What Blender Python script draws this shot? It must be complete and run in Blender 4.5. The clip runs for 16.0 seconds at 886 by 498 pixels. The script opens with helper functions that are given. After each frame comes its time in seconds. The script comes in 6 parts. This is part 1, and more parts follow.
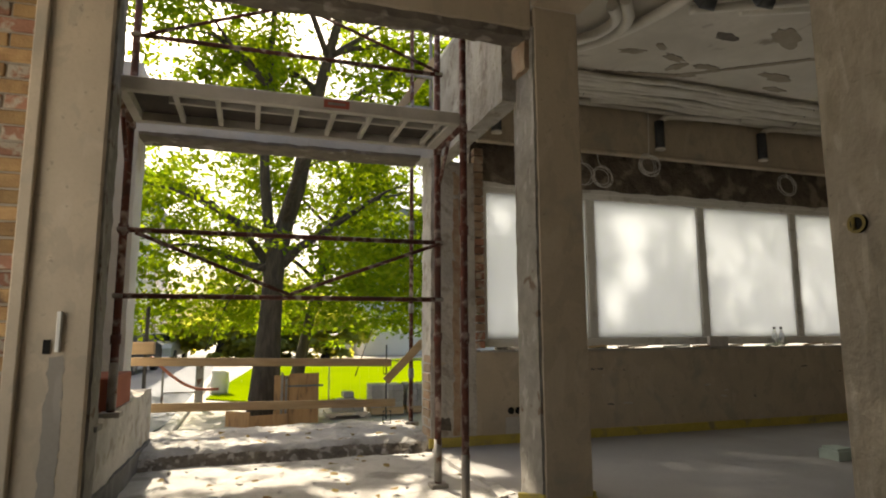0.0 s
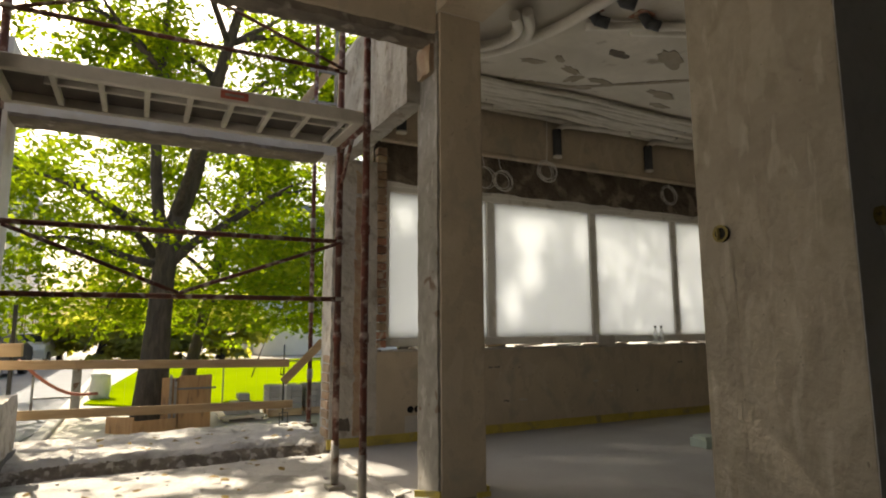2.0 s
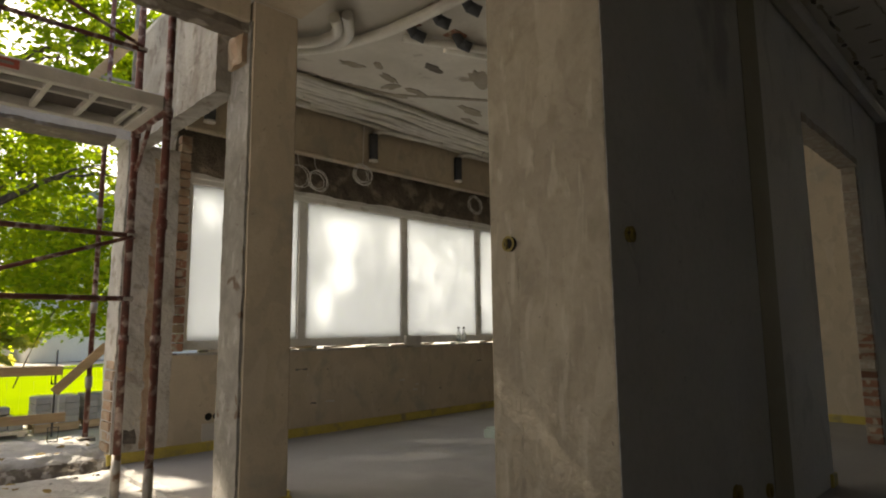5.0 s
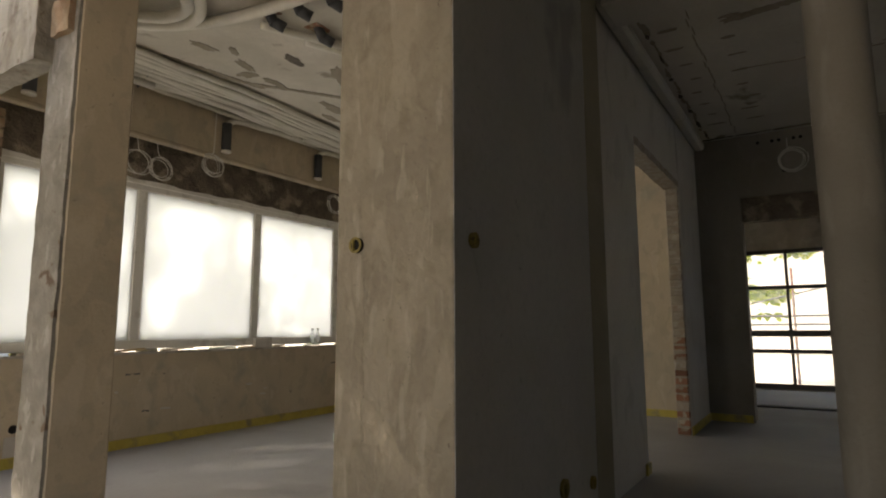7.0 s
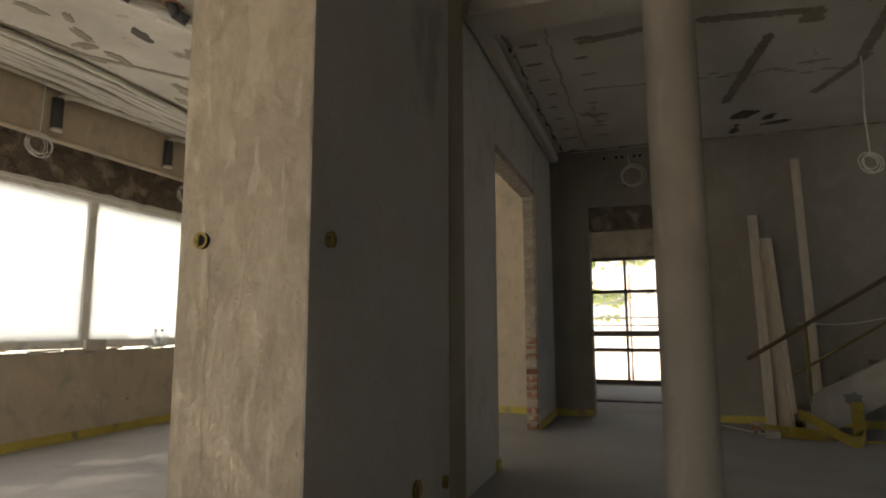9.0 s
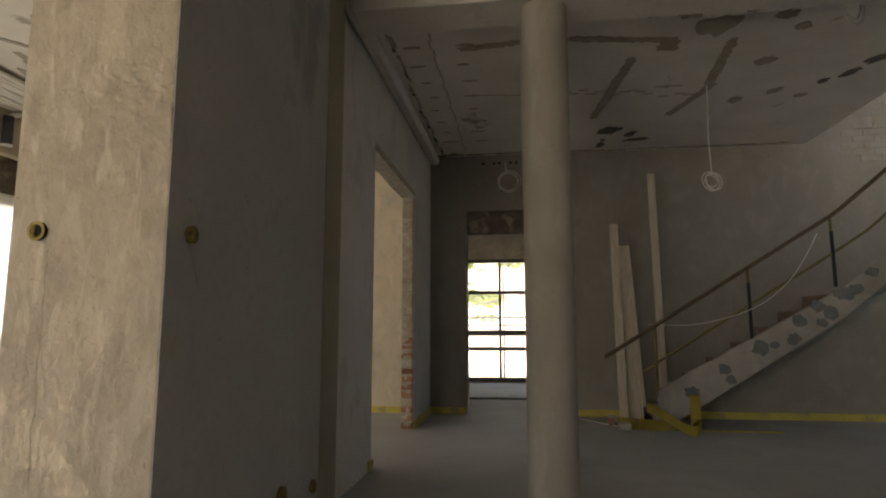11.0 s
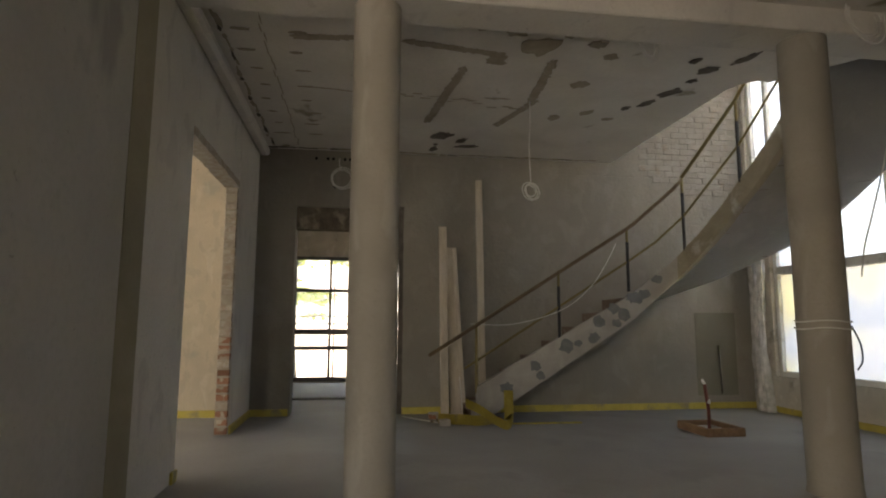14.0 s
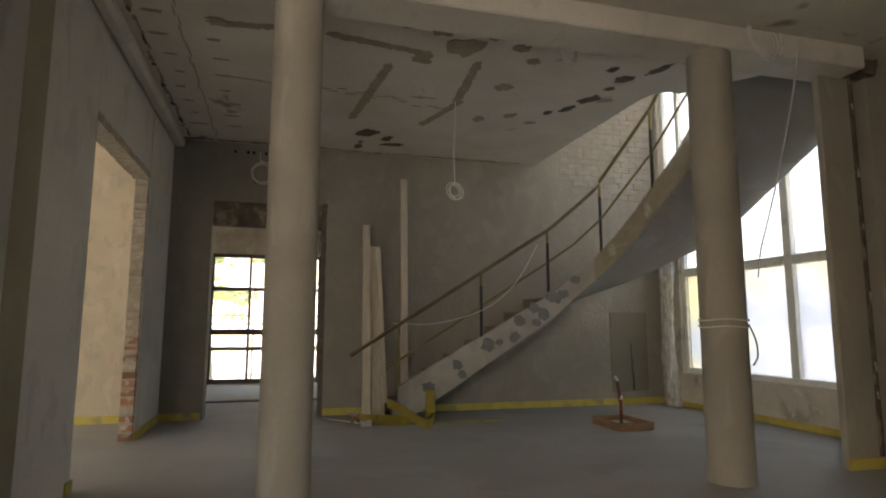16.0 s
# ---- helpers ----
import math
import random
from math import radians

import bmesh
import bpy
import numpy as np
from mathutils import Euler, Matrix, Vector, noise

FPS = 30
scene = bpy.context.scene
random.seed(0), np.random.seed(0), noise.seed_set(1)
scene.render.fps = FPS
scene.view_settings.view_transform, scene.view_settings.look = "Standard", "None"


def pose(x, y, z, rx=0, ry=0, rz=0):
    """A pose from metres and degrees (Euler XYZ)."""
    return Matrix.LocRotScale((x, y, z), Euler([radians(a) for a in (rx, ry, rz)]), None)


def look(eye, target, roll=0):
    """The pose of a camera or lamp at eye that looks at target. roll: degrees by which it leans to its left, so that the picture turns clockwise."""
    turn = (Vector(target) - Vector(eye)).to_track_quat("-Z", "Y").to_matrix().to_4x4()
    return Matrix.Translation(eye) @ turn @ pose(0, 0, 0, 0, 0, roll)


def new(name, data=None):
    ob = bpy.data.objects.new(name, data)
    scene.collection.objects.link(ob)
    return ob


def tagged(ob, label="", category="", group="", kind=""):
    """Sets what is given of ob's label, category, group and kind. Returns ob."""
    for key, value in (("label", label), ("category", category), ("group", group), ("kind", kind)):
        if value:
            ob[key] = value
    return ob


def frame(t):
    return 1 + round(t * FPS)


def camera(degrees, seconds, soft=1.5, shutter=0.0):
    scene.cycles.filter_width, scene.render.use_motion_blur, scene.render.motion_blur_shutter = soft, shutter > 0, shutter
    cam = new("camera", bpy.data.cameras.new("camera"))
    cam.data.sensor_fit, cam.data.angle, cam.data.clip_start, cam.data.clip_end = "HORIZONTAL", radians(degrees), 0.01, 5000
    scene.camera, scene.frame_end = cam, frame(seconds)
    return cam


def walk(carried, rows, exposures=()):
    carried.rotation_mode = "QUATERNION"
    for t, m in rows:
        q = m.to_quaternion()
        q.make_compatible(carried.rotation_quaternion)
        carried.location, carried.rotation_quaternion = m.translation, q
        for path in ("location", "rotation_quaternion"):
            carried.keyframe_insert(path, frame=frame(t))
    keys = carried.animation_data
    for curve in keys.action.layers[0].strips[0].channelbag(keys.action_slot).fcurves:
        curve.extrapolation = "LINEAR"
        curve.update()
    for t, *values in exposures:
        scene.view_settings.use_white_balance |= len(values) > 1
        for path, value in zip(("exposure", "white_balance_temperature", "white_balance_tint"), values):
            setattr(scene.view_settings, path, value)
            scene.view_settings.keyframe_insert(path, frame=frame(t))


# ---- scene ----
cam = camera(73.5, 16.0, soft=2.0)
PATH = [
    (0, (-0.655, 0.019, 1.072), (-0.049, 1.906, 1.342), -0.2),
    (0.5, (-0.657, 0.018, 1.078), (0.019, 1.881, 1.345), -0.3),
    (1, (-0.646, 0.003, 1.077), (0.101, 1.839, 1.344), -0.3),
    (1.5, (-0.651, -0.001, 1.082), (0.172, 1.802, 1.346), -0.3),
    (2, (-0.638, -0.005, 1.078), (0.263, 1.761, 1.343), -0.3),
    (2.5, (-0.644, -0.023, 1.08), (0.336, 1.701, 1.343), -0.4),
    (3, (-0.642, -0.033, 1.079), (0.423, 1.64, 1.342), -0.4),
    (3.5, (-0.647, -0.042, 1.079), (0.499, 1.576, 1.342), -0.4),
    (4, (-0.653, -0.052, 1.078), (0.581, 1.5, 1.341), -0.5),
    (6.5, (-0.568, -0.083, 1.084), (1.045, 1.069, 1.35), -0.3),
    (7, (-0.56, -0.092, 1.085), (1.121, 0.958, 1.351), -0.2),
    (7.5, (-0.552, -0.094, 1.083), (1.187, 0.856, 1.35), -0.2),
    (8, (-0.537, -0.098, 1.088), (1.256, 0.748, 1.353), -0.2),
    (8.5, (-0.521, -0.091, 1.09), (1.316, 0.654, 1.356), -0.2),
    (9, (-0.508, -0.098, 1.093), (1.366, 0.546, 1.358), -0.2),
    (11.5, (-0.48, -0.133, 1.104), (1.496, 0.026, 1.363), -0.0),
    (12, (-0.47, -0.142, 1.104), (1.512, -0.083, 1.362), 0.0),
    (12.5, (-0.475, -0.16, 1.102), (1.508, -0.191, 1.36), 0.0),
    (13, (-0.464, -0.174, 1.105), (1.515, -0.297, 1.361), 0.1),
    (13.5, (-0.454, -0.192, 1.107), (1.519, -0.397, 1.363), 0.1),
    (14, (-0.437, -0.2, 1.111), (1.526, -0.487, 1.367), 0.2),
    (14.5, (-0.429, -0.221, 1.109), (1.523, -0.576, 1.364), 0.2),
    (15, (-0.422, -0.243, 1.1), (1.517, -0.661, 1.357), 0.1),
    (15.5, (-0.415, -0.242, 1.106), (1.511, -0.716, 1.361), 0.1),
    (16, (-0.416, -0.241, 1.102), (1.496, -0.768, 1.359), 0.1),
]
EXPOSURES = [(0.0, 1.16, 7300, 9), (3.5, 1.18, 7300, 9), (4.5, 1.35, 7250, 9), (6.3, 1.74, 7300, 10), (9.0, 2.36, 7450, 11), (12.5, 2.88, 7450, 11), (16.0, 3.20, 7500, 11)]
walk(cam, [(t, look(eye, target, roll)) for t, eye, target, roll in PATH], EXPOSURES)

# ---- light ----
SUN_TO = Vector((-0.30, 1.0, 1.0)).normalized()
world = bpy.data.worlds.new("sky")
scene.world = world
world.use_nodes = True
wn = world.node_tree.nodes
sky = wn.new("ShaderNodeTexSky")
sky.sky_type = "NISHITA"
sky.sun_disc = False
sky.dust_density = 5.0
sky.ozone_density = 0.4
sky.sun_elevation = math.asin(SUN_TO.z)
sky.sun_rotation = math.atan2(SUN_TO.x, SUN_TO.y)
world.node_tree.links.new(sky.outputs["Color"], wn["Background"].inputs["Color"])
wn["Background"].inputs["Strength"].default_value = 0.13
sun = new("sun", bpy.data.lights.new("sun", "SUN"))
sun.data.energy = 5.0
sun.data.angle = radians(0.55)
sun.data.color = (1.0, 0.92, 0.80)
sun.matrix_world = look(SUN_TO * 60, (0, 0, 0))

# sky light through the window gap beside the bay, out of view
lamp = new("window_light", bpy.data.lights.new("window_light", "AREA"))
lamp.data.shape, lamp.data.size, lamp.data.size_y, lamp.data.energy = "RECTANGLE", 1.8, 2.3, 10
lamp.data.color = (1.0, 0.96, 0.90)
lamp.matrix_world = look((-2.88, 2.1, 1.6), (3, 2.1, 1.4))
# sky light in the long film-covered window
lamp = new("window_light", bpy.data.lights.new("window_light", "AREA"))
lamp.data.shape, lamp.data.size, lamp.data.size_y, lamp.data.energy = "RECTANGLE", 5.3, 1.4, 5.8
lamp.data.color = (1.0, 0.98, 0.95)
lamp.matrix_world = look((4.22, 5.545, 1.72), (4.22, 0, 1.72))


# ---- materials ----
def surface(name, c1, c2, scale=2.0, fine=40.0, rough=0.85, bump=0.15, metal=0.0, mottle=0.18, stain=None, stain_scale=1.2,
            stain_edge=(0.58, 0.66), vary=0.0, stretch=(1, 1, 1), depth=0.01, shine=0.3, layers=()):
    """A two-scale surface: broad tone c1 to c2, fine mottling, optional stain patches, bump.
    layers: further trowelled coats (colour, scale, lower edge, upper edge, strength, stretch), patches with an edge of their own."""
    m = bpy.data.materials.new(name)
    m.use_nodes = True
    n, link = m.node_tree.nodes, m.node_tree.links.new
    bsdf = n["Principled BSDF"]
    geo = n.new("ShaderNodeNewGeometry")
    mapping = n.new("ShaderNodeMapping")
    mapping.inputs["Scale"].default_value = stretch
    link(geo.outputs["Position"], mapping.inputs["Vector"])

    def noise_at(s, detail, distort=0.0):
        t = n.new("ShaderNodeTexNoise")
        t.inputs["Scale"].default_value = s
        t.inputs["Detail"].default_value = detail
        t.inputs["Distortion"].default_value = distort
        link(mapping.outputs["Vector"], t.inputs["Vector"])
        return t

    def mix(fac, a, b, kind="MIX"):
        x = n.new("ShaderNodeMix")
        x.data_type, x.blend_type = "RGBA", kind
        for socket, value in ((x.inputs["Factor"], fac), (x.inputs[6], a), (x.inputs[7], b)):
            if isinstance(value, (int, float)):
                socket.default_value = value
            elif isinstance(value, tuple):
                socket.default_value = (*value, 1.0)
            else:
                link(value, socket)
        return x.outputs[2]

    def ramp(value, lo, hi):
        r = n.new("ShaderNodeMapRange")
        r.inputs["From Min"].default_value, r.inputs["From Max"].default_value = lo, hi
        link(value, r.inputs["Value"])
        return r.outputs["Result"]

    broad, grain = noise_at(scale, 5, 0.6), noise_at(fine, 4)
    col = mix(ramp(broad.outputs["Fac"], 0.35, 0.65), c1, c2)
    dark = tuple(v * (1 - mottle) for v in c1)
    col = mix(ramp(grain.outputs["Fac"], 0.45, 0.75), col, mix(0.5, col, dark))
    if stain:
        spots = noise_at(stain_scale, 6, 0.3)
        col = mix(ramp(spots.outputs["Fac"], *stain_edge), col, stain)
    coats = []
    for k, (tone, size, lo, hi, strength, pull) in enumerate(layers):
        shift = n.new("ShaderNodeMapping")
        shift.inputs["Location"].default_value = (3.7 * k + 1.3, 5.1 * k, 2.9 * k)
        shift.inputs["Scale"].default_value = pull
        link(geo.outputs["Position"], shift.inputs["Vector"])
        coat = noise_at(size, 7, 0.5)
        link(shift.outputs["Vector"], coat.inputs["Vector"])
        edge = ramp(coat.outputs["Fac"], lo, hi)
        edge.node.inputs["To Max"].default_value = strength
        col = mix(edge, col, tone)
        coats.append(coat)
    if vary:
        info = n.new("ShaderNodeObjectInfo")
        hsv = n.new("ShaderNodeHueSaturation")
        link(ramp(info.outputs["Random"], 0, 1), hsv.inputs["Value"])
        r = hsv.inputs["Value"].links[0].from_node
        r.inputs["To Min"].default_value, r.inputs["To Max"].default_value = 1 - vary, 1 + vary * 0.6
        link(col, hsv.inputs["Color"])
        col = hsv.outputs["Color"]
    link(col, bsdf.inputs["Base Color"])
    bsdf.inputs["Roughness"].default_value = rough
    bsdf.inputs["Metallic"].default_value = metal
    bsdf.inputs["Specular IOR Level"].default_value = shine
    if bump:
        add = n.new("ShaderNodeMath")
        add.operation = "ADD"
        link(broad.outputs["Fac"], add.inputs[0])
        link(grain.outputs["Fac"], add.inputs[1])
        for coat in coats:
            more = n.new("ShaderNodeMath")
            more.operation = "ADD"
            link(add.outputs[0], more.inputs[0])
            link(coat.outputs["Fac"], more.inputs[1])
            add = more
        b = n.new("ShaderNodeBump")
        b.inputs["Strength"].default_value = bump
        b.inputs["Distance"].default_value = depth
        link(add.outputs[0], b.inputs["Height"])
        link(b.outputs["Normal"], bsdf.inputs["Normal"])
    return m


def see_through(name, colour, clear, shine=0.05, rough=0.2, scale=2.0, spread=0.2, second=None, front=0.0):
    """Milky sheet: light spreads through it, and a share passes straight."""
    m = bpy.data.materials.new(name)
    m.use_nodes = True
    n, link = m.node_tree.nodes, m.node_tree.links.new
    n.remove(n["Principled BSDF"])
    out = n["Material Output"]
    tl, tp, gl = n.new("ShaderNodeBsdfTranslucent"), n.new("ShaderNodeBsdfTransparent"), n.new("ShaderNodeBsdfGlossy")
    tl.inputs["Color"].default_value = (*colour, 1)
    gl.inputs["Roughness"].default_value = rough
    tex, rng = n.new("ShaderNodeTexNoise"), n.new("ShaderNodeMapRange")
    tex.inputs["Scale"].default_value, tex.inputs["Detail"].default_value = scale, 4
    geo = n.new("ShaderNodeNewGeometry")
    link(geo.outputs["Position"], tex.inputs["Vector"])
    link(tex.outputs["Fac"], rng.inputs["Value"])
    rng.inputs["From Min"].default_value, rng.inputs["From Max"].default_value = 0.3, 0.7
    rng.inputs["To Min"].default_value, rng.inputs["To Max"].default_value = max(0, clear - spread), clear + spread
    m1, m2 = n.new("ShaderNodeMixShader"), n.new("ShaderNodeMixShader")
    if second:
        tone, span, tint = n.new("ShaderNodeTexNoise"), n.new("ShaderNodeMapRange"), n.new("ShaderNodeMix")
        tone.inputs["Scale"].default_value, tone.inputs["Detail"].default_value = 1.1, 1
        link(geo.outputs["Position"], tone.inputs["Vector"])
        link(tone.outputs["Fac"], span.inputs["Value"])
        span.inputs["From Min"].default_value, span.inputs["From Max"].default_value = 0.38, 0.6
        tint.data_type = "RGBA"
        link(span.outputs["Result"], tint.inputs["Factor"])
        tint.inputs[6].default_value, tint.inputs[7].default_value = (*colour, 1), (*second, 1)
        link(tint.outputs[2], tl.inputs["Color"])
    milky = tl
    if front:
        df, milky = n.new("ShaderNodeBsdfDiffuse"), n.new("ShaderNodeMixShader")
        df.inputs["Color"].default_value = (*colour, 1)
        milky.inputs["Fac"].default_value = front
        link(tl.outputs[0], milky.inputs[1])
        link(df.outputs[0], milky.inputs[2])
    link(rng.outputs["Result"], m1.inputs["Fac"])
    link(milky.outputs[0], m1.inputs[1])
    link(tp.outputs[0], m1.inputs[2])
    m2.inputs["Fac"].default_value = shine
    link(m1.outputs[0], m2.inputs[1])
    link(gl.outputs[0], m2.inputs[2])
    link(m2.outputs[0], out.inputs["Surface"])
    return m


def leafy(name, c1, c2):
    m = bpy.data.materials.new(name)
    m.use_nodes = True
    n, link = m.node_tree.nodes, m.node_tree.links.new
    n.remove(n["Principled BSDF"])
    out = n["Material Output"]
    geo, rgb = n.new("ShaderNodeNewGeometry"), n.new("ShaderNodeMix")
    rgb.data_type = "RGBA"
    link(geo.outputs["Random Per Island"], rgb.inputs["Factor"])
    rgb.inputs[6].default_value, rgb.inputs[7].default_value = (*c1, 1), (*c2, 1)
    df, tl, mx = n.new("ShaderNodeBsdfDiffuse"), n.new("ShaderNodeBsdfTranslucent"), n.new("ShaderNodeMixShader")
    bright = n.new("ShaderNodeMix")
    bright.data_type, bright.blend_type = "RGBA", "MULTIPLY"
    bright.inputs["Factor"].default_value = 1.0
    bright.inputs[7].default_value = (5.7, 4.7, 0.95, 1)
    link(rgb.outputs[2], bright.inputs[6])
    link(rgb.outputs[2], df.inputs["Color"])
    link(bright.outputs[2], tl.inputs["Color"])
    mx.inputs["Fac"].default_value = 0.5
    link(df.outputs[0], mx.inputs[1])
    link(tl.outputs[0], mx.inputs[2])
    link(mx.outputs[0], out.inputs["Surface"])
    return m


WARM = surface("warm_plaster", (0.55, 0.465, 0.35), (0.47, 0.40, 0.305), 2.4, 45, 0.9, 0.12, stain=(0.40, 0.36, 0.29), stain_scale=2.2, layers=(((0.40, 0.345, 0.27), 7.0, 0.56, 0.60, 0.45, (1, 1, 0.6)), ((0.62, 0.54, 0.43), 5.0, 0.58, 0.66, 0.4, (1, 1, 0.5)), ((0.25, 0.21, 0.17), 22.0, 0.68, 0.72, 0.5, (1, 1, 1))))
PIER = surface("patched_plaster", (0.325, 0.282, 0.222), (0.26, 0.225, 0.178), 3.0, 30, 0.9, 0.7, stain=(0.235, 0.205, 0.155), stain_scale=9.0, stain_edge=(0.52, 0.72), mottle=0.25, depth=0.010, layers=(((0.385, 0.338, 0.27), 6.0, 0.52, 0.57, 0.45, (1, 1, 0.45)), ((0.235, 0.203, 0.162), 8.0, 0.57, 0.61, 0.40, (1, 1, 0.4)), ((0.42, 0.37, 0.30), 16.0, 0.60, 0.66, 0.5, (1, 1, 0.22)), ((0.12, 0.10, 0.08), 38.0, 0.71, 0.74, 0.7, (1, 1, 0.8))))
FACE = surface("dark_grey_render", (0.455, 0.447, 0.434), (0.40, 0.393, 0.384), 1.2, 30, 0.9, 0.2, stain=(0.31, 0.305, 0.30), stain_scale=1.5, layers=(((0.44, 0.43, 0.415), 4.0, 0.56, 0.64, 0.45, (1, 1, 0.25)), ((0.27, 0.262, 0.255), 26.0, 0.69, 0.73, 0.6, (1, 1, 1))))
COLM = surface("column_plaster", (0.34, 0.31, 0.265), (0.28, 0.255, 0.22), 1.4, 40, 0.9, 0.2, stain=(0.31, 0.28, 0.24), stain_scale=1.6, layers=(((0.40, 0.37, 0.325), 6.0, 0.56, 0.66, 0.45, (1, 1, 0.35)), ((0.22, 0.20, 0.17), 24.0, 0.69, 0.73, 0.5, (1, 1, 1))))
COOL = surface("grey_plaster", (0.58, 0.55, 0.505), (0.50, 0.475, 0.437), 1.2, 35, 0.9, 0.25, layers=(((0.38, 0.36, 0.33), 5.0, 0.57, 0.65, 0.4, (1, 1, 0.5)), ((0.30, 0.28, 0.25), 24.0, 0.69, 0.73, 0.5, (1, 1, 1))))
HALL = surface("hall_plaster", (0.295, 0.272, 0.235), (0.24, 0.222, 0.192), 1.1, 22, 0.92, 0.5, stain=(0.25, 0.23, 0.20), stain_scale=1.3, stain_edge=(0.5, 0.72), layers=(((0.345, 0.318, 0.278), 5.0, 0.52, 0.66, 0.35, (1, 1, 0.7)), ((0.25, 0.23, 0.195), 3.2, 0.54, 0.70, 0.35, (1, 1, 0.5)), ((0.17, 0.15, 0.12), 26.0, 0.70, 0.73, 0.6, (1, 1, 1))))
OLIVE = surface("olive_plaster", (0.34, 0.315, 0.24), (0.295, 0.272, 0.20), 2.0, 40, 0.9, 0.2)
PALE = surface("pale_old_plaster", (0.54, 0.51, 0.46), (0.40, 0.375, 0.335), 4.0, 26, 0.95, 0.8, stain=(0.32, 0.285, 0.24), stain_scale=7.0, stain_edge=(0.54, 0.66), depth=0.02)
DUSTY = surface("dusty_pale_plaster", (0.62, 0.58, 0.51), (0.48, 0.45, 0.40), 3.0, 30, 0.95, 0.5, stain=(0.36, 0.33, 0.28), stain_scale=3.0, layers=(((0.72, 0.69, 0.63), 7.0, 0.58, 0.66, 0.5, (1, 1, 0.8)),))
STAINED = surface("stained_old_plaster", (0.36, 0.335, 0.295), (0.25, 0.23, 0.20), 3.0, 26, 0.95, 0.8, stain=(0.20, 0.175, 0.145), stain_scale=6.0, stain_edge=(0.54, 0.66), depth=0.02, layers=(((0.44, 0.42, 0.38), 6.0, 0.55, 0.62, 0.5, (1, 1, 0.3)), ((0.16, 0.125, 0.095), 14.0, 0.62, 0.68, 0.7, (1, 1, 0.6))))
EDGE = surface("broken_cement_edge", (0.27, 0.255, 0.23), (0.20, 0.185, 0.165), 9, 45, 0.95, 0.6, stain=(0.14, 0.10, 0.075), stain_scale=7, stain_edge=(0.6, 0.66), layers=(((0.38, 0.36, 0.33), 12.0, 0.58, 0.64, 0.6, (1, 1, 0.5)),))
JBRICK = surface("plaster_caked_brick", (0.42, 0.375, 0.315), (0.36, 0.285, 0.22), 10, 60, 0.95, 0.5, vary=0.15, layers=(((0.48, 0.44, 0.38), 14.0, 0.5, 0.56, 0.6, (1, 1, 1)),))
WHITE = surface("white_plaster", (0.68, 0.66, 0.62), (0.58, 0.56, 0.52), 2.0, 40, 0.95, 0.3, stain=(0.4, 0.37, 0.33), stain_scale=1.6, stain_edge=(0.6, 0.72))
CEIL = surface("ceiling_plaster", (0.62, 0.58, 0.51), (0.50, 0.465, 0.40), 1.8, 25, 0.95, 0.3, stain=(0.30, 0.26, 0.21), stain_scale=2.4, stain_edge=(0.63, 0.70))
HCEIL = surface("hall_ceiling_plaster", (0.62, 0.59, 0.54), (0.54, 0.51, 0.465), 1.5, 30, 0.95, 0.25, stain=(0.27, 0.24, 0.18), stain_scale=2.2, stain_edge=(0.66, 0.72))
CHASE = surface("chased_mortar", (0.29, 0.25, 0.19), (0.35, 0.31, 0.25), 6, 50, 1.0, 0.6)
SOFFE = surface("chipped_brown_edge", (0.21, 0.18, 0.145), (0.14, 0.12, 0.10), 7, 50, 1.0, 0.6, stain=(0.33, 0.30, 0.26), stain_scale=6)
SPALL_SHADE = surface("broken_plaster_slot_shade", (0.095, 0.083, 0.07), (0.15, 0.13, 0.11), 8, 60, 1.0, 0.6)
RUBBLE = surface("exposed_masonry", (0.19, 0.155, 0.12), (0.11, 0.092, 0.072), 7, 40, 1.0, 0.9, stain=(0.31, 0.265, 0.21), stain_scale=4.0, stain_edge=(0.52, 0.62), depth=0.03)
ROUGHC = surface("rough_concrete", (0.50, 0.48, 0.45), (0.39, 0.375, 0.35), 3.5, 28, 0.95, 0.9, stain=(0.25, 0.235, 0.215), stain_scale=2.5, stain_edge=(0.55, 0.66), depth=0.02)
DARKC = surface("dark_cement", (0.19, 0.185, 0.18), (0.13, 0.125, 0.12), 5, 50, 0.95, 0.6)
SCREED = surface("grey_screed", (0.345, 0.335, 0.325), (0.29, 0.28, 0.27), 0.9, 30, 0.72, 0.12, stain=(0.285, 0.275, 0.265), stain_scale=1.4)
RIM = surface("dull_yellow_plastic", (0.26, 0.20, 0.05), (0.17, 0.13, 0.04), 9, 60, 0.6, 0.1, stain=(0.10, 0.075, 0.03), stain_scale=30)
PATCHC = surface("grey_filler", (0.20, 0.205, 0.205), (0.15, 0.155, 0.155), 8, 50, 0.95, 0.3)
YELLOW = surface("yellow_foam", (0.56, 0.45, 0.11), (0.47, 0.375, 0.08), 6, 60, 0.7, 0.1, mottle=0.3, stain=(0.30, 0.26, 0.14), stain_scale=5, stain_edge=(0.54, 0.68))
BRICK = surface("clay_brick", (0.35, 0.175, 0.115), (0.27, 0.14, 0.09), 9, 70, 0.95, 0.5, vary=0.35, stain=(0.42, 0.36, 0.28), stain_scale=14, stain_edge=(0.5, 0.6))
YBRICK = surface("buff_brick", (0.46, 0.30, 0.14), (0.33, 0.19, 0.09), 9, 70, 0.95, 0.5, vary=0.4, stain=(0.14, 0.09, 0.06), stain_scale=8, stain_edge=(0.62, 0.72))
PBRICK = surface("plaster_smeared_brick", (0.45, 0.36, 0.26), (0.36, 0.22, 0.14), 10, 60, 0.95, 0.5, vary=0.25)
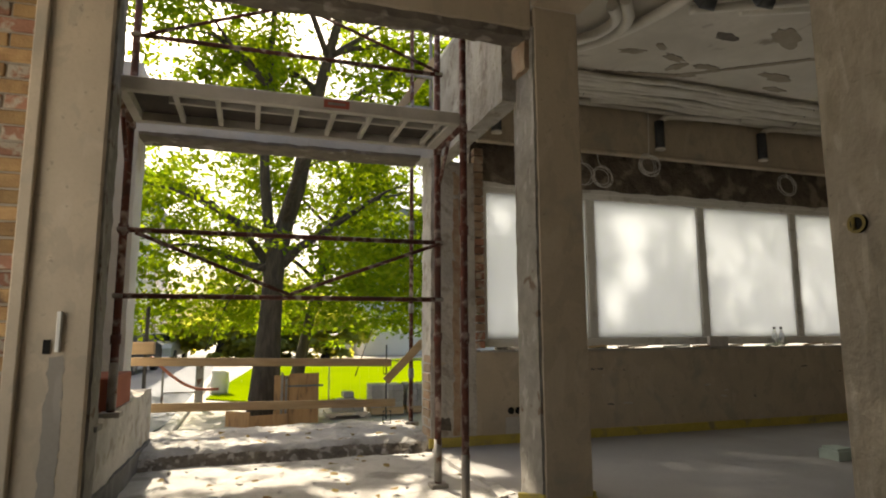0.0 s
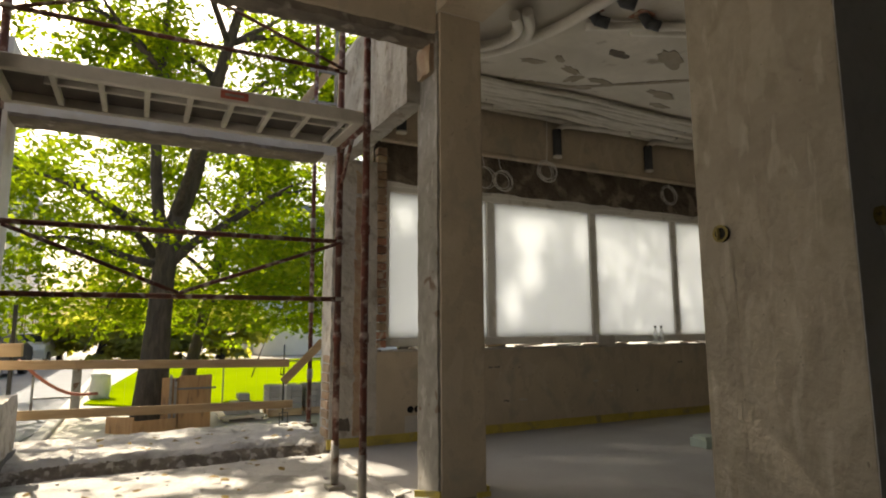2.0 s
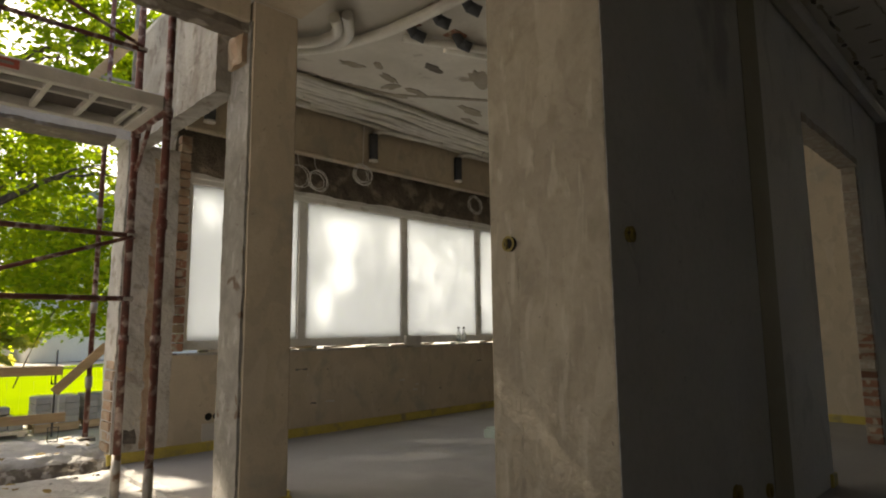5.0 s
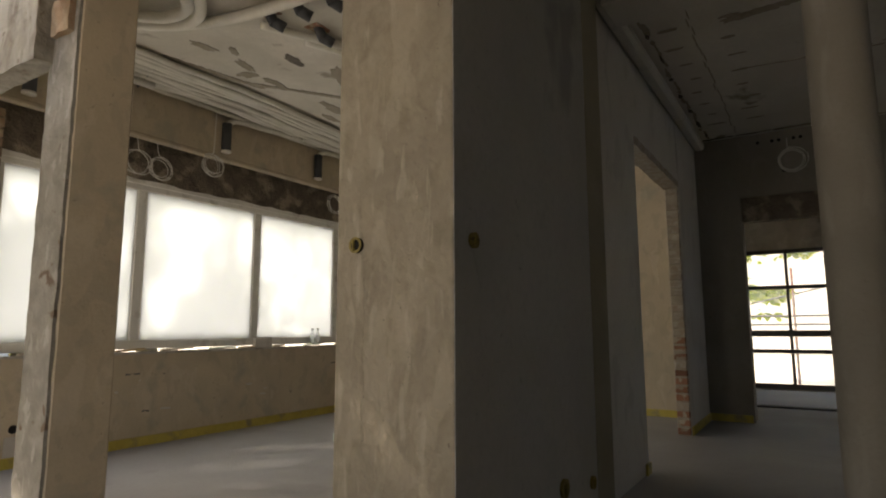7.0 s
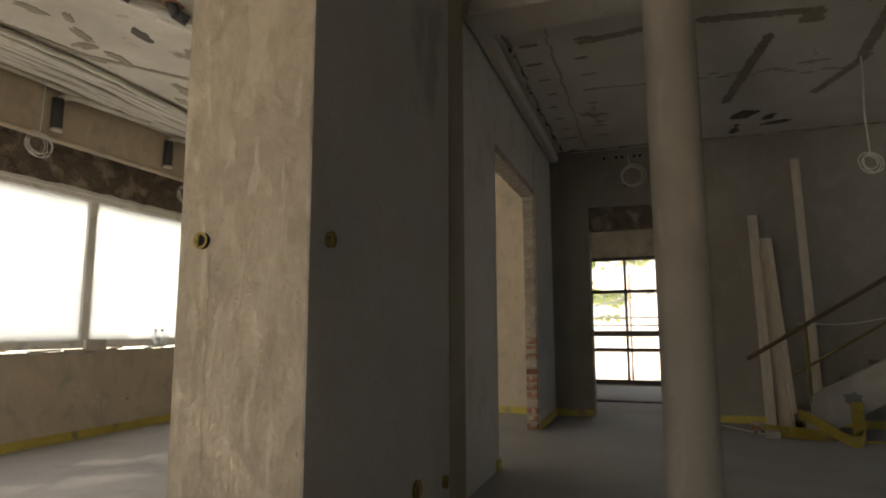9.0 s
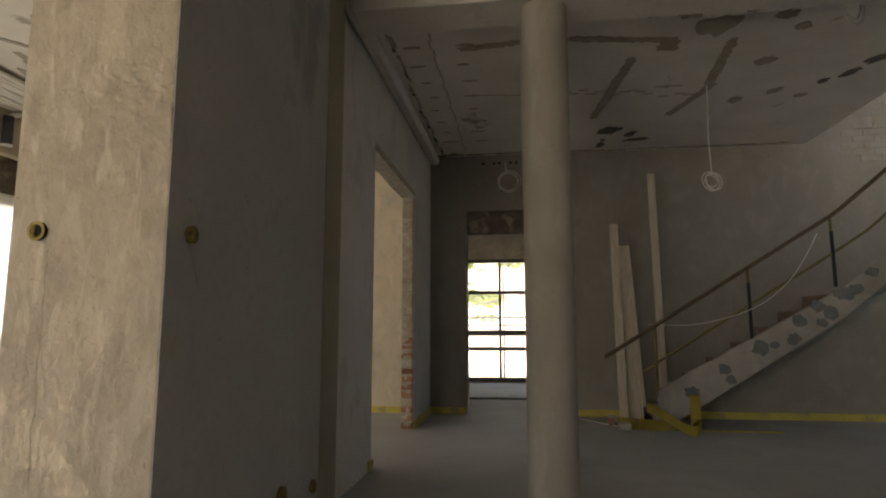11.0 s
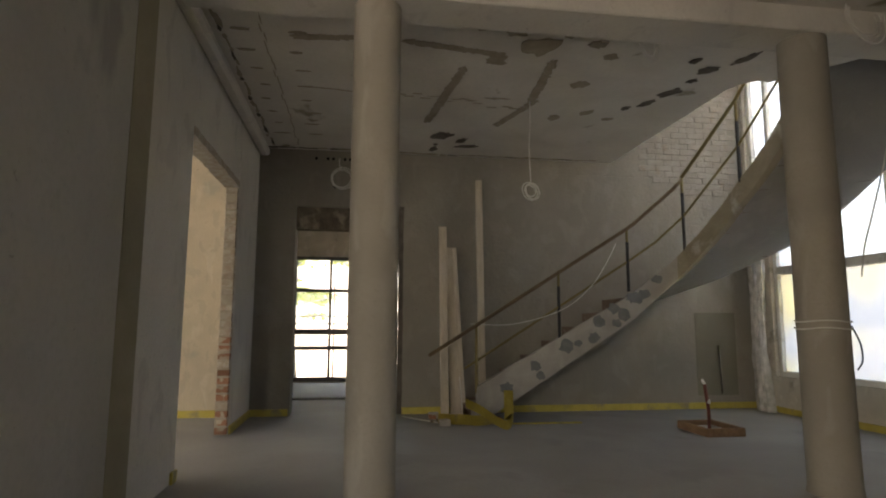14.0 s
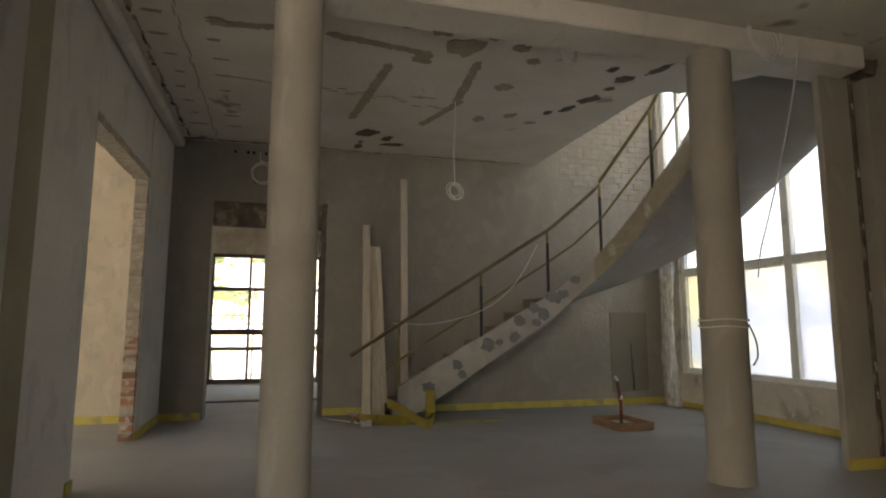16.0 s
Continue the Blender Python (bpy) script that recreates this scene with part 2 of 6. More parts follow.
MORTAR = surface("lime_mortar", (0.42, 0.37, 0.30), (0.33, 0.29, 0.23), 8, 70, 1.0, 0.6)
RUST = surface("rusty_red_tube", (0.15, 0.052, 0.038), (0.085, 0.045, 0.036), 7, 60, 0.7, 0.3, metal=0.35, stain=(0.36, 0.29, 0.26), stain_scale=14, stain_edge=(0.52, 0.66))
STEEL = surface("weathered_steel", (0.33, 0.31, 0.28), (0.22, 0.20, 0.18), 6, 60, 0.55, 0.2, metal=0.6, stain=(0.14, 0.08, 0.05), stain_scale=9)
ALU = surface("grey_aluminium", (0.54, 0.51, 0.46), (0.43, 0.405, 0.36), 5, 60, 0.6, 0.15, metal=0.3)
PLYDARK = surface("dirty_deck_plywood", (0.06, 0.052, 0.045), (0.10, 0.085, 0.07), 4, 50, 0.9, 0.3)
REDPLATE = surface("faded_red_plate", (0.36, 0.10, 0.07), (0.30, 0.08, 0.06), 20, 80, 0.6, 0.05)
BLACK = surface("black_plastic", (0.022, 0.022, 0.023), (0.035, 0.034, 0.033), 15, 70, 0.6, 0.1)
DARKGREY = surface("grey_plastic_pipe", (0.07, 0.072, 0.075), (0.055, 0.056, 0.058), 15, 70, 0.55, 0.05)
HOLE = surface("dark_hole", (0.012, 0.011, 0.010), (0.02, 0.018, 0.016), 15, 70, 1.0, 0.0)
CONDUIT = surface("white_conduit", (0.74, 0.71, 0.64), (0.64, 0.61, 0.54), 5, 60, 0.6, 0.15)
CABLE = surface("white_cable", (0.66, 0.64, 0.60), (0.58, 0.56, 0.52), 9, 80, 0.5, 0.05)
UPVC = surface("window_frame_white", (0.84, 0.83, 0.79), (0.76, 0.75, 0.71), 3, 50, 0.45, 0.05, stain=(0.62, 0.60, 0.55), stain_scale=6)
PINE = surface("pine_board", (0.48, 0.35, 0.21), (0.39, 0.27, 0.155), 3, 40, 0.8, 0.2, stretch=(1.2, 9, 9))
BOARD = surface("dusty_board", (0.60, 0.53, 0.43), (0.50, 0.43, 0.34), 3, 40, 0.85, 0.2, stretch=(8, 8, 1.0))
PLY = surface("plywood", (0.43, 0.25, 0.12), (0.34, 0.19, 0.085), 3, 40, 0.8, 0.15, stretch=(4, 4, 1), stain=(0.22, 0.13, 0.07), stain_scale=3.0)
STRING = surface("patched_stringer", (0.40, 0.375, 0.34), (0.30, 0.28, 0.25), 3, 35, 0.9, 0.3)
TERRAZZO = surface("red_brown_tread", (0.23, 0.165, 0.13), (0.18, 0.13, 0.105), 6, 60, 0.8, 0.2, stain=(0.3, 0.26, 0.22), stain_scale=5)
BRASS = surface("dull_yellow_rail", (0.22, 0.175, 0.07), (0.16, 0.125, 0.055), 5, 60, 0.6, 0.1, metal=0.3)
NICHE = surface("dim_olive_board", (0.205, 0.19, 0.15), (0.175, 0.16, 0.125), 2.0, 40, 0.9, 0.2)
OLDWOOD = surface("weathered_brown_board", (0.25, 0.155, 0.09), (0.17, 0.105, 0.06), 4, 40, 0.85, 0.25, stretch=(2, 6, 6))
SOIL = surface("crumbling_soil_and_mortar", (0.21, 0.18, 0.145), (0.12, 0.10, 0.08), 9, 40, 1.0, 1.0, stain=(0.36, 0.33, 0.29), stain_scale=13, stain_edge=(0.54, 0.62), depth=0.02)
BROWNRAIL = surface("brown_handrail", (0.15, 0.105, 0.06), (0.11, 0.075, 0.042), 6, 60, 0.55, 0.1)
BARK = surface("bark", (0.10, 0.083, 0.066), (0.055, 0.045, 0.036), 5, 25, 0.95, 0.9, stretch=(3, 3, 0.6), depth=0.04)
GRASS = surface("lawn", (0.155, 0.215, 0.003), (0.12, 0.175, 0.003), 0.35, 9, 0.95, 0.4, mottle=0.25, shine=0.0)
GRAVEL = surface("pale_gravel", (0.46, 0.43, 0.38), (0.36, 0.33, 0.29), 0.6, 18, 0.95, 0.5)
ASPHALT = surface("asphalt", (0.17, 0.18, 0.195), (0.14, 0.147, 0.16), 0.4, 30, 0.85, 0.3)
PAVER = surface("grey_paver", (0.43, 0.41, 0.385), (0.35, 0.335, 0.31), 4, 40, 0.95, 0.3, vary=0.2)
FACADE = surface("white_render", (0.66, 0.65, 0.62), (0.58, 0.57, 0.55), 0.4, 12, 0.9, 0.1)
GREYROOF = surface("grey_roof", (0.20, 0.22, 0.26), (0.16, 0.18, 0.21), 0.6, 10, 0.7, 0.1)
GREENNET = surface("green_netting", (0.02, 0.16, 0.10), (0.015, 0.12, 0.08), 1.0, 20, 0.8, 0.1)
DARKGLASS = surface("dark_window_glass", (0.03, 0.035, 0.04), (0.045, 0.05, 0.055), 1, 10, 0.1, 0.0)
CARPAINT = surface("dark_car_paint", (0.02, 0.022, 0.025), (0.028, 0.03, 0.033), 1, 20, 0.5, 0.0, shine=0.2)
LAMPGLASS = surface("headlight", (0.7, 0.7, 0.7), (0.6, 0.6, 0.6), 5, 20, 0.15, 0.0)
REDBOX = surface("brick_red_block", (0.34, 0.11, 0.07), (0.27, 0.09, 0.06), 7, 50, 0.85, 0.2)
MINT = surface("mint_foam", (0.52, 0.60, 0.53), (0.45, 0.53, 0.46), 7, 50, 0.8, 0.2)
HOSE = surface("red_hose", (0.36, 0.13, 0.08), (0.28, 0.10, 0.07), 9, 50, 0.5, 0.05)
COPPER = surface("copper_red_pipe", (0.20, 0.065, 0.045), (0.15, 0.055, 0.04), 9, 50, 0.5, 0.05)
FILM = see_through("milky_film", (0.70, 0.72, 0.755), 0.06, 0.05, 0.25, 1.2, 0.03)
FROST = see_through("sun_blurring_pane", (0.52, 0.54, 0.56), 0.23, 0.03, 0.2, 0.8, 0.05)
HAZE = see_through("dusty_upper_glass", (0.70, 0.74, 0.78), 0.48, 0.05, 0.1, 1.5, 0.1)
# cream and blue patches paint the blurred outside light into the film colour
FILM2 = see_through("view_tinted_film", (0.74, 0.70, 0.50), 0.20, 0.05, 0.25, 1.0, 0.10, second=(0.58, 0.61, 0.66))
SHEET = see_through("crumpled_clear_sheet", (0.86, 0.85, 0.83), 0.45, 0.06, 0.3, 9.0, 0.2, front=0.55)
CLEAR = see_through("clear_plastic", (0.8, 0.85, 0.88), 0.7, 0.15, 0.05, 4.0, 0.1)
GLASS = see_through("dusty_glass", (0.8, 0.82, 0.8), 0.88, 0.05, 0.02, 3.0, 0.05)
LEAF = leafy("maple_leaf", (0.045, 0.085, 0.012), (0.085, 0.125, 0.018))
LEAFD = leafy("dark_leaf", (0.13, 0.155, 0.095), (0.17, 0.20, 0.12))


# ---- building helpers ----
def mesh_of(bm, name, *mats):
    me = bpy.data.meshes.new(name)
    bmesh.ops.recalc_face_normals(bm, faces=bm.faces)
    bm.to_mesh(me)
    bm.free()
    for m in mats:
        me.materials.append(m)
    return me


def thing(name, at, label="", category="", group="", kind=""):
    return_ob = new(name)
    return_ob.empty_display_size = 0.1
    return_ob.location = at
    return tagged(return_ob, label, category, group, kind)


def part(name, bm, material, parent=None, label="", smooth=False, kind=""):
    """One mesh, written in world metres, under a thing or a part."""
    mats = material if isinstance(material, tuple) else (material,)
    me = mesh_of(bm, name, *mats)
    if smooth:
        me.shade_smooth()
    ob = new(name, me)
    if parent is not None:
        origin = Vector((0, 0, 0))
        p = parent
        while p:
            origin += p.location
            p = p.parent
        me.transform(Matrix.Translation(-origin))
        ob.parent = parent
    return tagged(ob, label, kind=kind)


def box(bm, x0, x1, y0, y1, z0, z1, bevel=0.0, mat=0, turn=None):
    made = bmesh.ops.create_cube(bm, size=1.0)["verts"]
    c = Vector(((x0 + x1) / 2, (y0 + y1) / 2, (z0 + z1) / 2))
    d = Vector((abs(x1 - x0), abs(y1 - y0), abs(z1 - z0)))
    for v in made:
        p = Vector((v.co.x * d.x, v.co.y * d.y, v.co.z * d.z))
        v.co = c + (turn @ p if turn else p)
    faces = list({f for v in made for f in v.link_faces})
    for f in faces:
        f.material_index = mat
    if bevel:
        edges = list({e for v in made for e in v.link_edges})
        out = bmesh.ops.bevel(bm, geom=edges, offset=bevel, segments=1, affect="EDGES", profile=0.5)
        for f in out["faces"]:
            f.material_index = mat
    return bm


def boxes(*dims, bevel=0.0):
    bm = bmesh.new()
    for d in dims:
        box(bm, *d, bevel=bevel)
    return bm


def rough(x0, x1, y0, y1, z0, z1, step=0.06, amp=0.012, scale=6.0, seed=0.0, sides="xyz"):
    """A block whose faces and edges are broken and uneven."""
    bm = bmesh.new()
    box(bm, x0, x1, y0, y1, z0, z1)
    for axis, lo, hi in ((0, x0, x1), (1, y0, y1), (2, z0, z1)):
        count = min(60, max(1, int((hi - lo) / step)))
        for k in range(1, count):
            co, no = Vector((0, 0, 0)), Vector((0, 0, 0))
            co[axis], no[axis] = lo + (hi - lo) * k / count, 1
            bmesh.ops.bisect_plane(bm, geom=bm.verts[:] + bm.edges[:] + bm.faces[:], plane_co=co, plane_no=no)
    off = Vector((seed, seed * 1.7, seed * 0.6))
    for v in bm.verts:
        d = noise.noise_vector((v.co + off) * scale) + 0.5 * noise.noise_vector((v.co + off) * scale * 3)
        v.co += Vector((d.x if "x" in sides else 0, d.y if "y" in sides else 0, d.z if "z" in sides else 0)) * amp
    return bm


def tube(bm, pts, r=0.02, seg=8, mat=0, taper=None):
    """A round bar along points."""
    pts = [Vector(p) for p in pts]
    rings = []
    for k, p in enumerate(pts):
        d = (pts[min(k + 1, len(pts) - 1)] - pts[max(k - 1, 0)]).normalized()
        up = Vector((0, 0, 1)) if abs(d.z) < 0.9 else Vector((1, 0, 0))
        a = d.cross(up).normalized()
        b = d.cross(a)
        rr = r if taper is None else taper[k]
        rings.append([bm.verts.new(p + (a * math.cos(q) + b * math.sin(q)) * rr) for q in (2 * math.pi * s / seg for s in range(seg))])
    for r0, r1 in zip(rings, rings[1:]):
        for s in range(seg):
            f = bm.faces.new((r0[s], r0[(s + 1) % seg], r1[(s + 1) % seg], r1[s]))
            f.material_index, f.smooth = mat, True
    for ring in (rings[0], rings[-1]):
        bm.faces.new(ring).material_index = mat
    return bm


def bar(p, q, r=0.02, seg=8):
    return tube(bmesh.new(), [p, q], r, seg)


def slab(bm, pts, z0, z1, mat=0):
    """A flat plate with the outline pts (x, y)."""
    lo = [bm.verts.new((x, y, z0)) for x, y in pts]
    hi = [bm.verts.new((x, y, z1)) for x, y in pts]
    for f in (bm.faces.new(lo), bm.faces.new(hi)):
        f.material_index = mat
    for k in range(len(pts)):
        j = (k + 1) % len(pts)
        bm.faces.new((lo[k], lo[j], hi[j], hi[k])).material_index = mat
    return bm


def plank(p, q, w, h, bevel=0.003):
    """A board from p to q; w across, h high."""
    p, q = Vector(p), Vector(q)
    bm = bmesh.new()
    box(bm, 0, (q - p).length, -w / 2, w / 2, -h / 2, h / 2, bevel)
    bm.transform(Matrix.Translation(p) @ (q - p).to_track_quat("X", "Z").to_matrix().to_4x4())
    return bm


def blotch(bm, cx, cy, z, rx, ry, turn, seed, mat, thick=0.004):
    """An irregular patch lying under a ceiling."""
    rnd = random.Random(seed)
    pts = []
    n = 18
    for k in range(n):
        a = 2 * math.pi * k / n
        r = 1 + rnd.uniform(-0.32, 0.28)
        x, y = math.cos(a) * rx * r, math.sin(a) * ry * r
        pts.append((cx + x * math.cos(turn) - y * math.sin(turn), cy + x * math.sin(turn) + y * math.cos(turn)))
    slab(bm, pts, z - thick - 0.00031 * (seed % 17), z + 0.001, mat)


def structure(name, bm, material, label, smooth=False):
    ob = part(name, bm, material, None, label, smooth)
    return tagged(ob, label, name.rstrip("_0123456789").replace("_", " "), kind="structure")


brick_meshes = {}


def lay_brick(parent, name, centre, size, material, rnd):
    """One brick as a part; alike bricks share a mesh."""
    key = (tuple(round(v, 3) for v in size), material.name, rnd.randrange(3))
    if key not in brick_meshes:
        bm = bmesh.new()
        box(bm, -size[0] / 2, size[0] / 2, -size[1] / 2, size[1] / 2, -size[2] / 2, size[2] / 2, min(size) * 0.08)
        for v in bm.verts:
            v.co += noise.noise_vector(v.co * 25 + Vector((key[2] * 9.1, 0, 0))) * 0.004
        brick_meshes[key] = mesh_of(bm, name, material)
    ob = new(name, brick_meshes[key])
    ob.parent = parent
    ob.location = Vector(centre) - parent.location
    return ob


# ---- the building: floors ----
bm = slab(bmesh.new(), [(-3.6, -5.9), (12.0, -5.9), (12.0, 5.75), (1.0, 5.4), (0.98, 3.5), (-3.6, 3.5)], -0.2, 0.0)
structure("floor", bm, SCREED, "bare grey cement screed floor with dusty marks")
bm = rough(-1.48, 1.02, 3.46, 5.42, -0.24, -0.026, 0.05, 0.0065, 11, 3, "z")
structure("floor_2", bm, ROUGHC, "rough broken concrete bay floor with fallen leaves")
bm = rough(0.93, 1.03, 3.75, 5.3, -0.1, 0.004, 0.05, 0.02, 9, 8)
structure("trim", bm, ROUGHC, "crumbled edge of the screed beside the bay")


def broken_mound(x0, x1, y0, y1, cols, lines):
    """A raised slab with a crumbled sloping front that wanders, as one closed sheet."""
    bm = bmesh.new()
    rows = []
    for j in range(lines + 1):
        row = []
        for i in range(cols + 1):
            x = x0 + (x1 - x0) * i / cols
            f = (j / lines) ** 1.6
            front = y0 + 0.10 * noise.noise(Vector((x * 1.6, 3, 0))) + 0.05 * noise.noise(Vector((x * 6, 9, 0)))
            y = front + (y1 - front) * f
            rise = min(1.0, (y - front) / (0.23 + 0.08 * noise.noise(Vector((x * 3, 1, 0)))))
            lump = 0.024 * noise.noise(Vector((x * 4, y * 4, 2))) + 0.016 * noise.noise(Vector((x * 13, y * 13, 5))) * (1.6 - rise * 0.9) + 0.009 * noise.noise(Vector((x * 34, y * 34, 7)))
            z = -0.05 + 0.145 * (1 - (1 - rise) ** 2) + 0.02 * (y - front) + lump * min(1.0, rise * 3 + 0.25)
            row.append(bm.verts.new((x, y, z)))
        rows.append(row)
    base = [[bm.verts.new((v.co.x, v.co.y, -0.3)) for v in row] for row in (rows[0], rows[-1])]
    for r0, r1 in zip(rows, rows[1:]):
        for i in range(cols):
            f = bm.faces.new((r0[i], r0[i + 1], r1[i + 1], r1[i]))
            f.smooth = True
            f.material_index = 1 if max(v.co.z for v in f.verts) < 0.062 else 0
    for i in range(cols):
        bm.faces.new((base[0][i], base[0][i + 1], rows[0][i + 1], rows[0][i]))
        bm.faces.new((base[1][i + 1], base[1][i], rows[-1][i], rows[-1][i + 1]))
    return bm


bm = broken_mound(-1.75, 0.98, 5.36, 6.4, 150, 60)
structure("threshold", bm, (ROUGHC, SOIL), "raised broken concrete threshold with crumbling soil front")
bm = boxes((8.85, 8.98, -2.2, 1.6, 0.0, 0.02), bevel=0.004)
structure("trim_2", bm, DARKC, "low dark threshold strip across the back room floor")

# ---- ceilings ----
bm = slab(bmesh.new(), [(1.46, 1.2), (7.25, 1.2), (7.25, 5.45), (1.05, 5.45), (1.05, 3.75), (1.46, 3.75)], 3.58, 3.8)
for k, (cx, cy, rx, ry, turn) in enumerate(((3.17, 3.88, 0.12, 0.055, 0.2), (3.0, 4.35, 0.13, 0.05, 0.3), (3.15, 4.5, 0.06, 0.1, 0.4), (2.55, 4.35, 0.12, 0.05, -0.2),
                                            (2.75, 4.2, 0.08, 0.04, 0.8), (4.29, 4.4, 0.2, 0.07, 0.1), (3.7, 3.75, 0.22, 0.10, 0.5), (4.5, 4.65, 0.16, 0.05, 0.1), (3.45, 4.42, 0.16, 0.05, 0.0))):
    blotch(bm, cx, cy, 3.58, rx, ry, turn, k, 2 if k == 0 else 1)
for k in range(14):
    blotch(bm, 3.35 + 0.1 * k * 0.8, 4.62 - 0.1 * k * 0.55, 3.58, 0.08, 0.03, -0.6, 40 + k, 1)
for k in range(10):
    blotch(bm, 2.5 + 0.1 * k, 4.82 - 0.02 * k, 3.58, 0.09, 0.035, -0.2, 60 + k, 1)
structure("ceiling", bm, (CEIL, CHASE, SPALL_SHADE), "patched plaster ceiling with spalled spots and cable chases")
HOLEPTS = [(-3.6, -5.75), (3.66, -5.75), (3.66, -4.52), (4.38, -3.98), (4.36, -3.86), (4.44, -3.76), (4.60, -3.70), (7.25, -3.70), (7.25, 1.06), (1.25, 1.06), (1.08, 3.45), (-3.6, 3.45)]
bm = slab(bmesh.new(), HOLEPTS, 3.38, 3.60)
# spalled spots along the stair well and patched chases
spots = ((6.4, -1.18, 0.16, 0.07, 0.5, 2), (6.55, -1.45, 0.10, 0.04, 0.2, 2), (6.78, -1.55, 0.16, 0.04, 1.3, 2), (6.95, -1.15, 0.1, 0.04, 0, 2), (6.75, -1.15, 0.04, 0.02, 0, 2),
         (4.21, -3.27, 0.09, 0.05, 0.7, 2), (3.95, -3.45, 0.13, 0.03, 0.3, 2), (4.75, -3.2, 0.12, 0.05, 0.5, 2), (4.45, -3.25, 0.05, 0.03, 0.3, 2), (5.05, -3.1, 0.12, 0.03, 0.4, 2),
         (5.2, -2.95, 0.06, 0.03, 0, 2), (4.05, -3.05, 0.06, 0.03, 0.3, 2), (4.0, -1.65, 0.16, 0.10, 0.5, 1), (3.8, -1.4, 0.06, 0.06, 0, 1), (4.3, -1.35, 0.1, 0.06, 0.2, 1), (3.72, -1.1, 0.08, 0.05, 0, 1),
         (3.75, -1.85, 0.07, 0.06, 0, 1), (3.9, -2.1, 0.06, 0.06, 0, 1), (5.6, -2.3, 0.09, 0.04, 0, 1), (5.4, -2.6, 0.08, 0.04, 0.4, 1), (5.55, -2.9, 0.05, 0.04, 0, 1), (4.7, -2.25, 0.09, 0.05, 0.6, 1), (4.1, -2.3, 0.06, 0.04, 0.6, 1))
for k, (cx, cy, rx, ry, turn, mi) in enumerate(spots):
    blotch(bm, cx, cy, 3.38, rx, ry * 1.45, turn, 100 + k, mi)
for x0, y0, x1, y1, mi in ((4.13, 0.28, 4.06, -0.35, 1), (4.08, -0.6, 4.2, -1.35, 1), (4.55, -1.1, 5.9, -0.95, 1), (4.3, -1.85, 5.15, -1.92, 1), (5.2, -1.95, 5.9, -1.75, 1)):
    count = int(math.hypot(x1 - x0, y1 - y0) / 0.07)
    for k in range(count + 1):
        blotch(bm, x0 + (x1 - x0) * k / count, y0 + (y1 - y0) * k / count, 3.38, 0.07, 0.045, math.atan2(y1 - y0, x1 - x0), 200 + k + int(x0 * 50), mi, 0.003)
rnd = random.Random(5)
for k in range(9):
    for j, yy in enumerate((0.72, 0.32)):
        blotch(bm, 3.7 + 0.36 * k, yy + rnd.uniform(-0.03, 0.03), 3.38, 0.018, rnd.uniform(0.04, 0.09), 0, 300 + 2 * k + j, 1, 0.003)
for k in range(26):
    blotch(bm, 5.14 + 0.012 * k * rnd.uniform(0, 1), 0.2 - 0.08 * k, 3.38, 0.007, 0.05, 0, 360 + k, 1, 0.003)
for k in range(30):
    blotch(bm, 3.6 + 0.12 * k, 0.90 - rnd.uniform(0, 0.04), 3.38, rnd.uniform(0.03, 0.10), rnd.uniform(0.008, 0.022), 0, 400 + k, 1 if k % 4 else 2, 0.003)
for k in range(34):
    blotch(bm, 7.2 - rnd.uniform(0, 0.05), 0.9 - 0.13 * k, 3.38, rnd.uniform(0.012, 0.035), rnd.uniform(0.04, 0.10), 0, 440 + k, 2 if k < 5 or k % 6 == 0 else 1, 0.003)
for k in range(24):
    blotch(bm, 3.75 + 0.14 * k, 0.56 + rnd.uniform(-0.015, 0.015), 3.38, 0.08, 0.006, 0, 480 + k, 1, 0.003)
structure("ceiling_2", bm, (HCEIL, CHASE, SPALL_SHADE), "grey patched ceiling with filled chases and rough spots")

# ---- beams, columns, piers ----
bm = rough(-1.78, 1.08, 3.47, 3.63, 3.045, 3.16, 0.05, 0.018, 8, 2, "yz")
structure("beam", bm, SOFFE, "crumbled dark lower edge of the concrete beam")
structure("beam_2", boxes((-3.6, 1.08, 3.45, 3.63, 3.10, 3.9), bevel=0.006), WARM, "beige plastered beam over the bay opening")
structure("beam_3", boxes((1.08, 1.46, 1.54, 3.45, 3.26, 3.9), bevel=0.01), WARM, "beige plastered downstand beam between column and pier")
bm = rough(0.98, 1.12, 3.72, 5.42, 2.68, 3.66, 0.07, 0.010, 5, 4)
structure("beam_4", bm, STAINED, "pale flaking plaster side beam above the bay")
bm = rough(-1.65, 1.0, 5.40, 5.72, 2.735, 2.95, 0.05, 0.018, 9, 5)
structure("beam_5", bm, WHITE, "white flaking plaster beam across the outer opening")
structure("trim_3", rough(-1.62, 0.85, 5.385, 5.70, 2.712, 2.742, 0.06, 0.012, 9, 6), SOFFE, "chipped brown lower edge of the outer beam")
structure("column", boxes((1.10, 1.44, 3.45, 3.76, 0.0, 3.27), bevel=0.012), WARM, "square beige plastered column")
bm = rough(1.086, 1.114, 3.457, 3.765, -0.05, 3.12, 0.04, 0.005, 14, 7)
structure("trim_4", bm, EDGE, "rough grey cement edge of the square column")
bm = rough(1.05, 1.11, 3.50, 3.70, 2.84, 3.06, 0.05, 0.016, 9, 17)
structure("trim_5", bm, PBRICK, "broken brick corner under the beam")
structure("column_2", boxes((-1.73, -1.425, 3.45, 3.66, -0.05, 3.12), bevel=0.01), WARM, "beige plastered column at the bay opening")
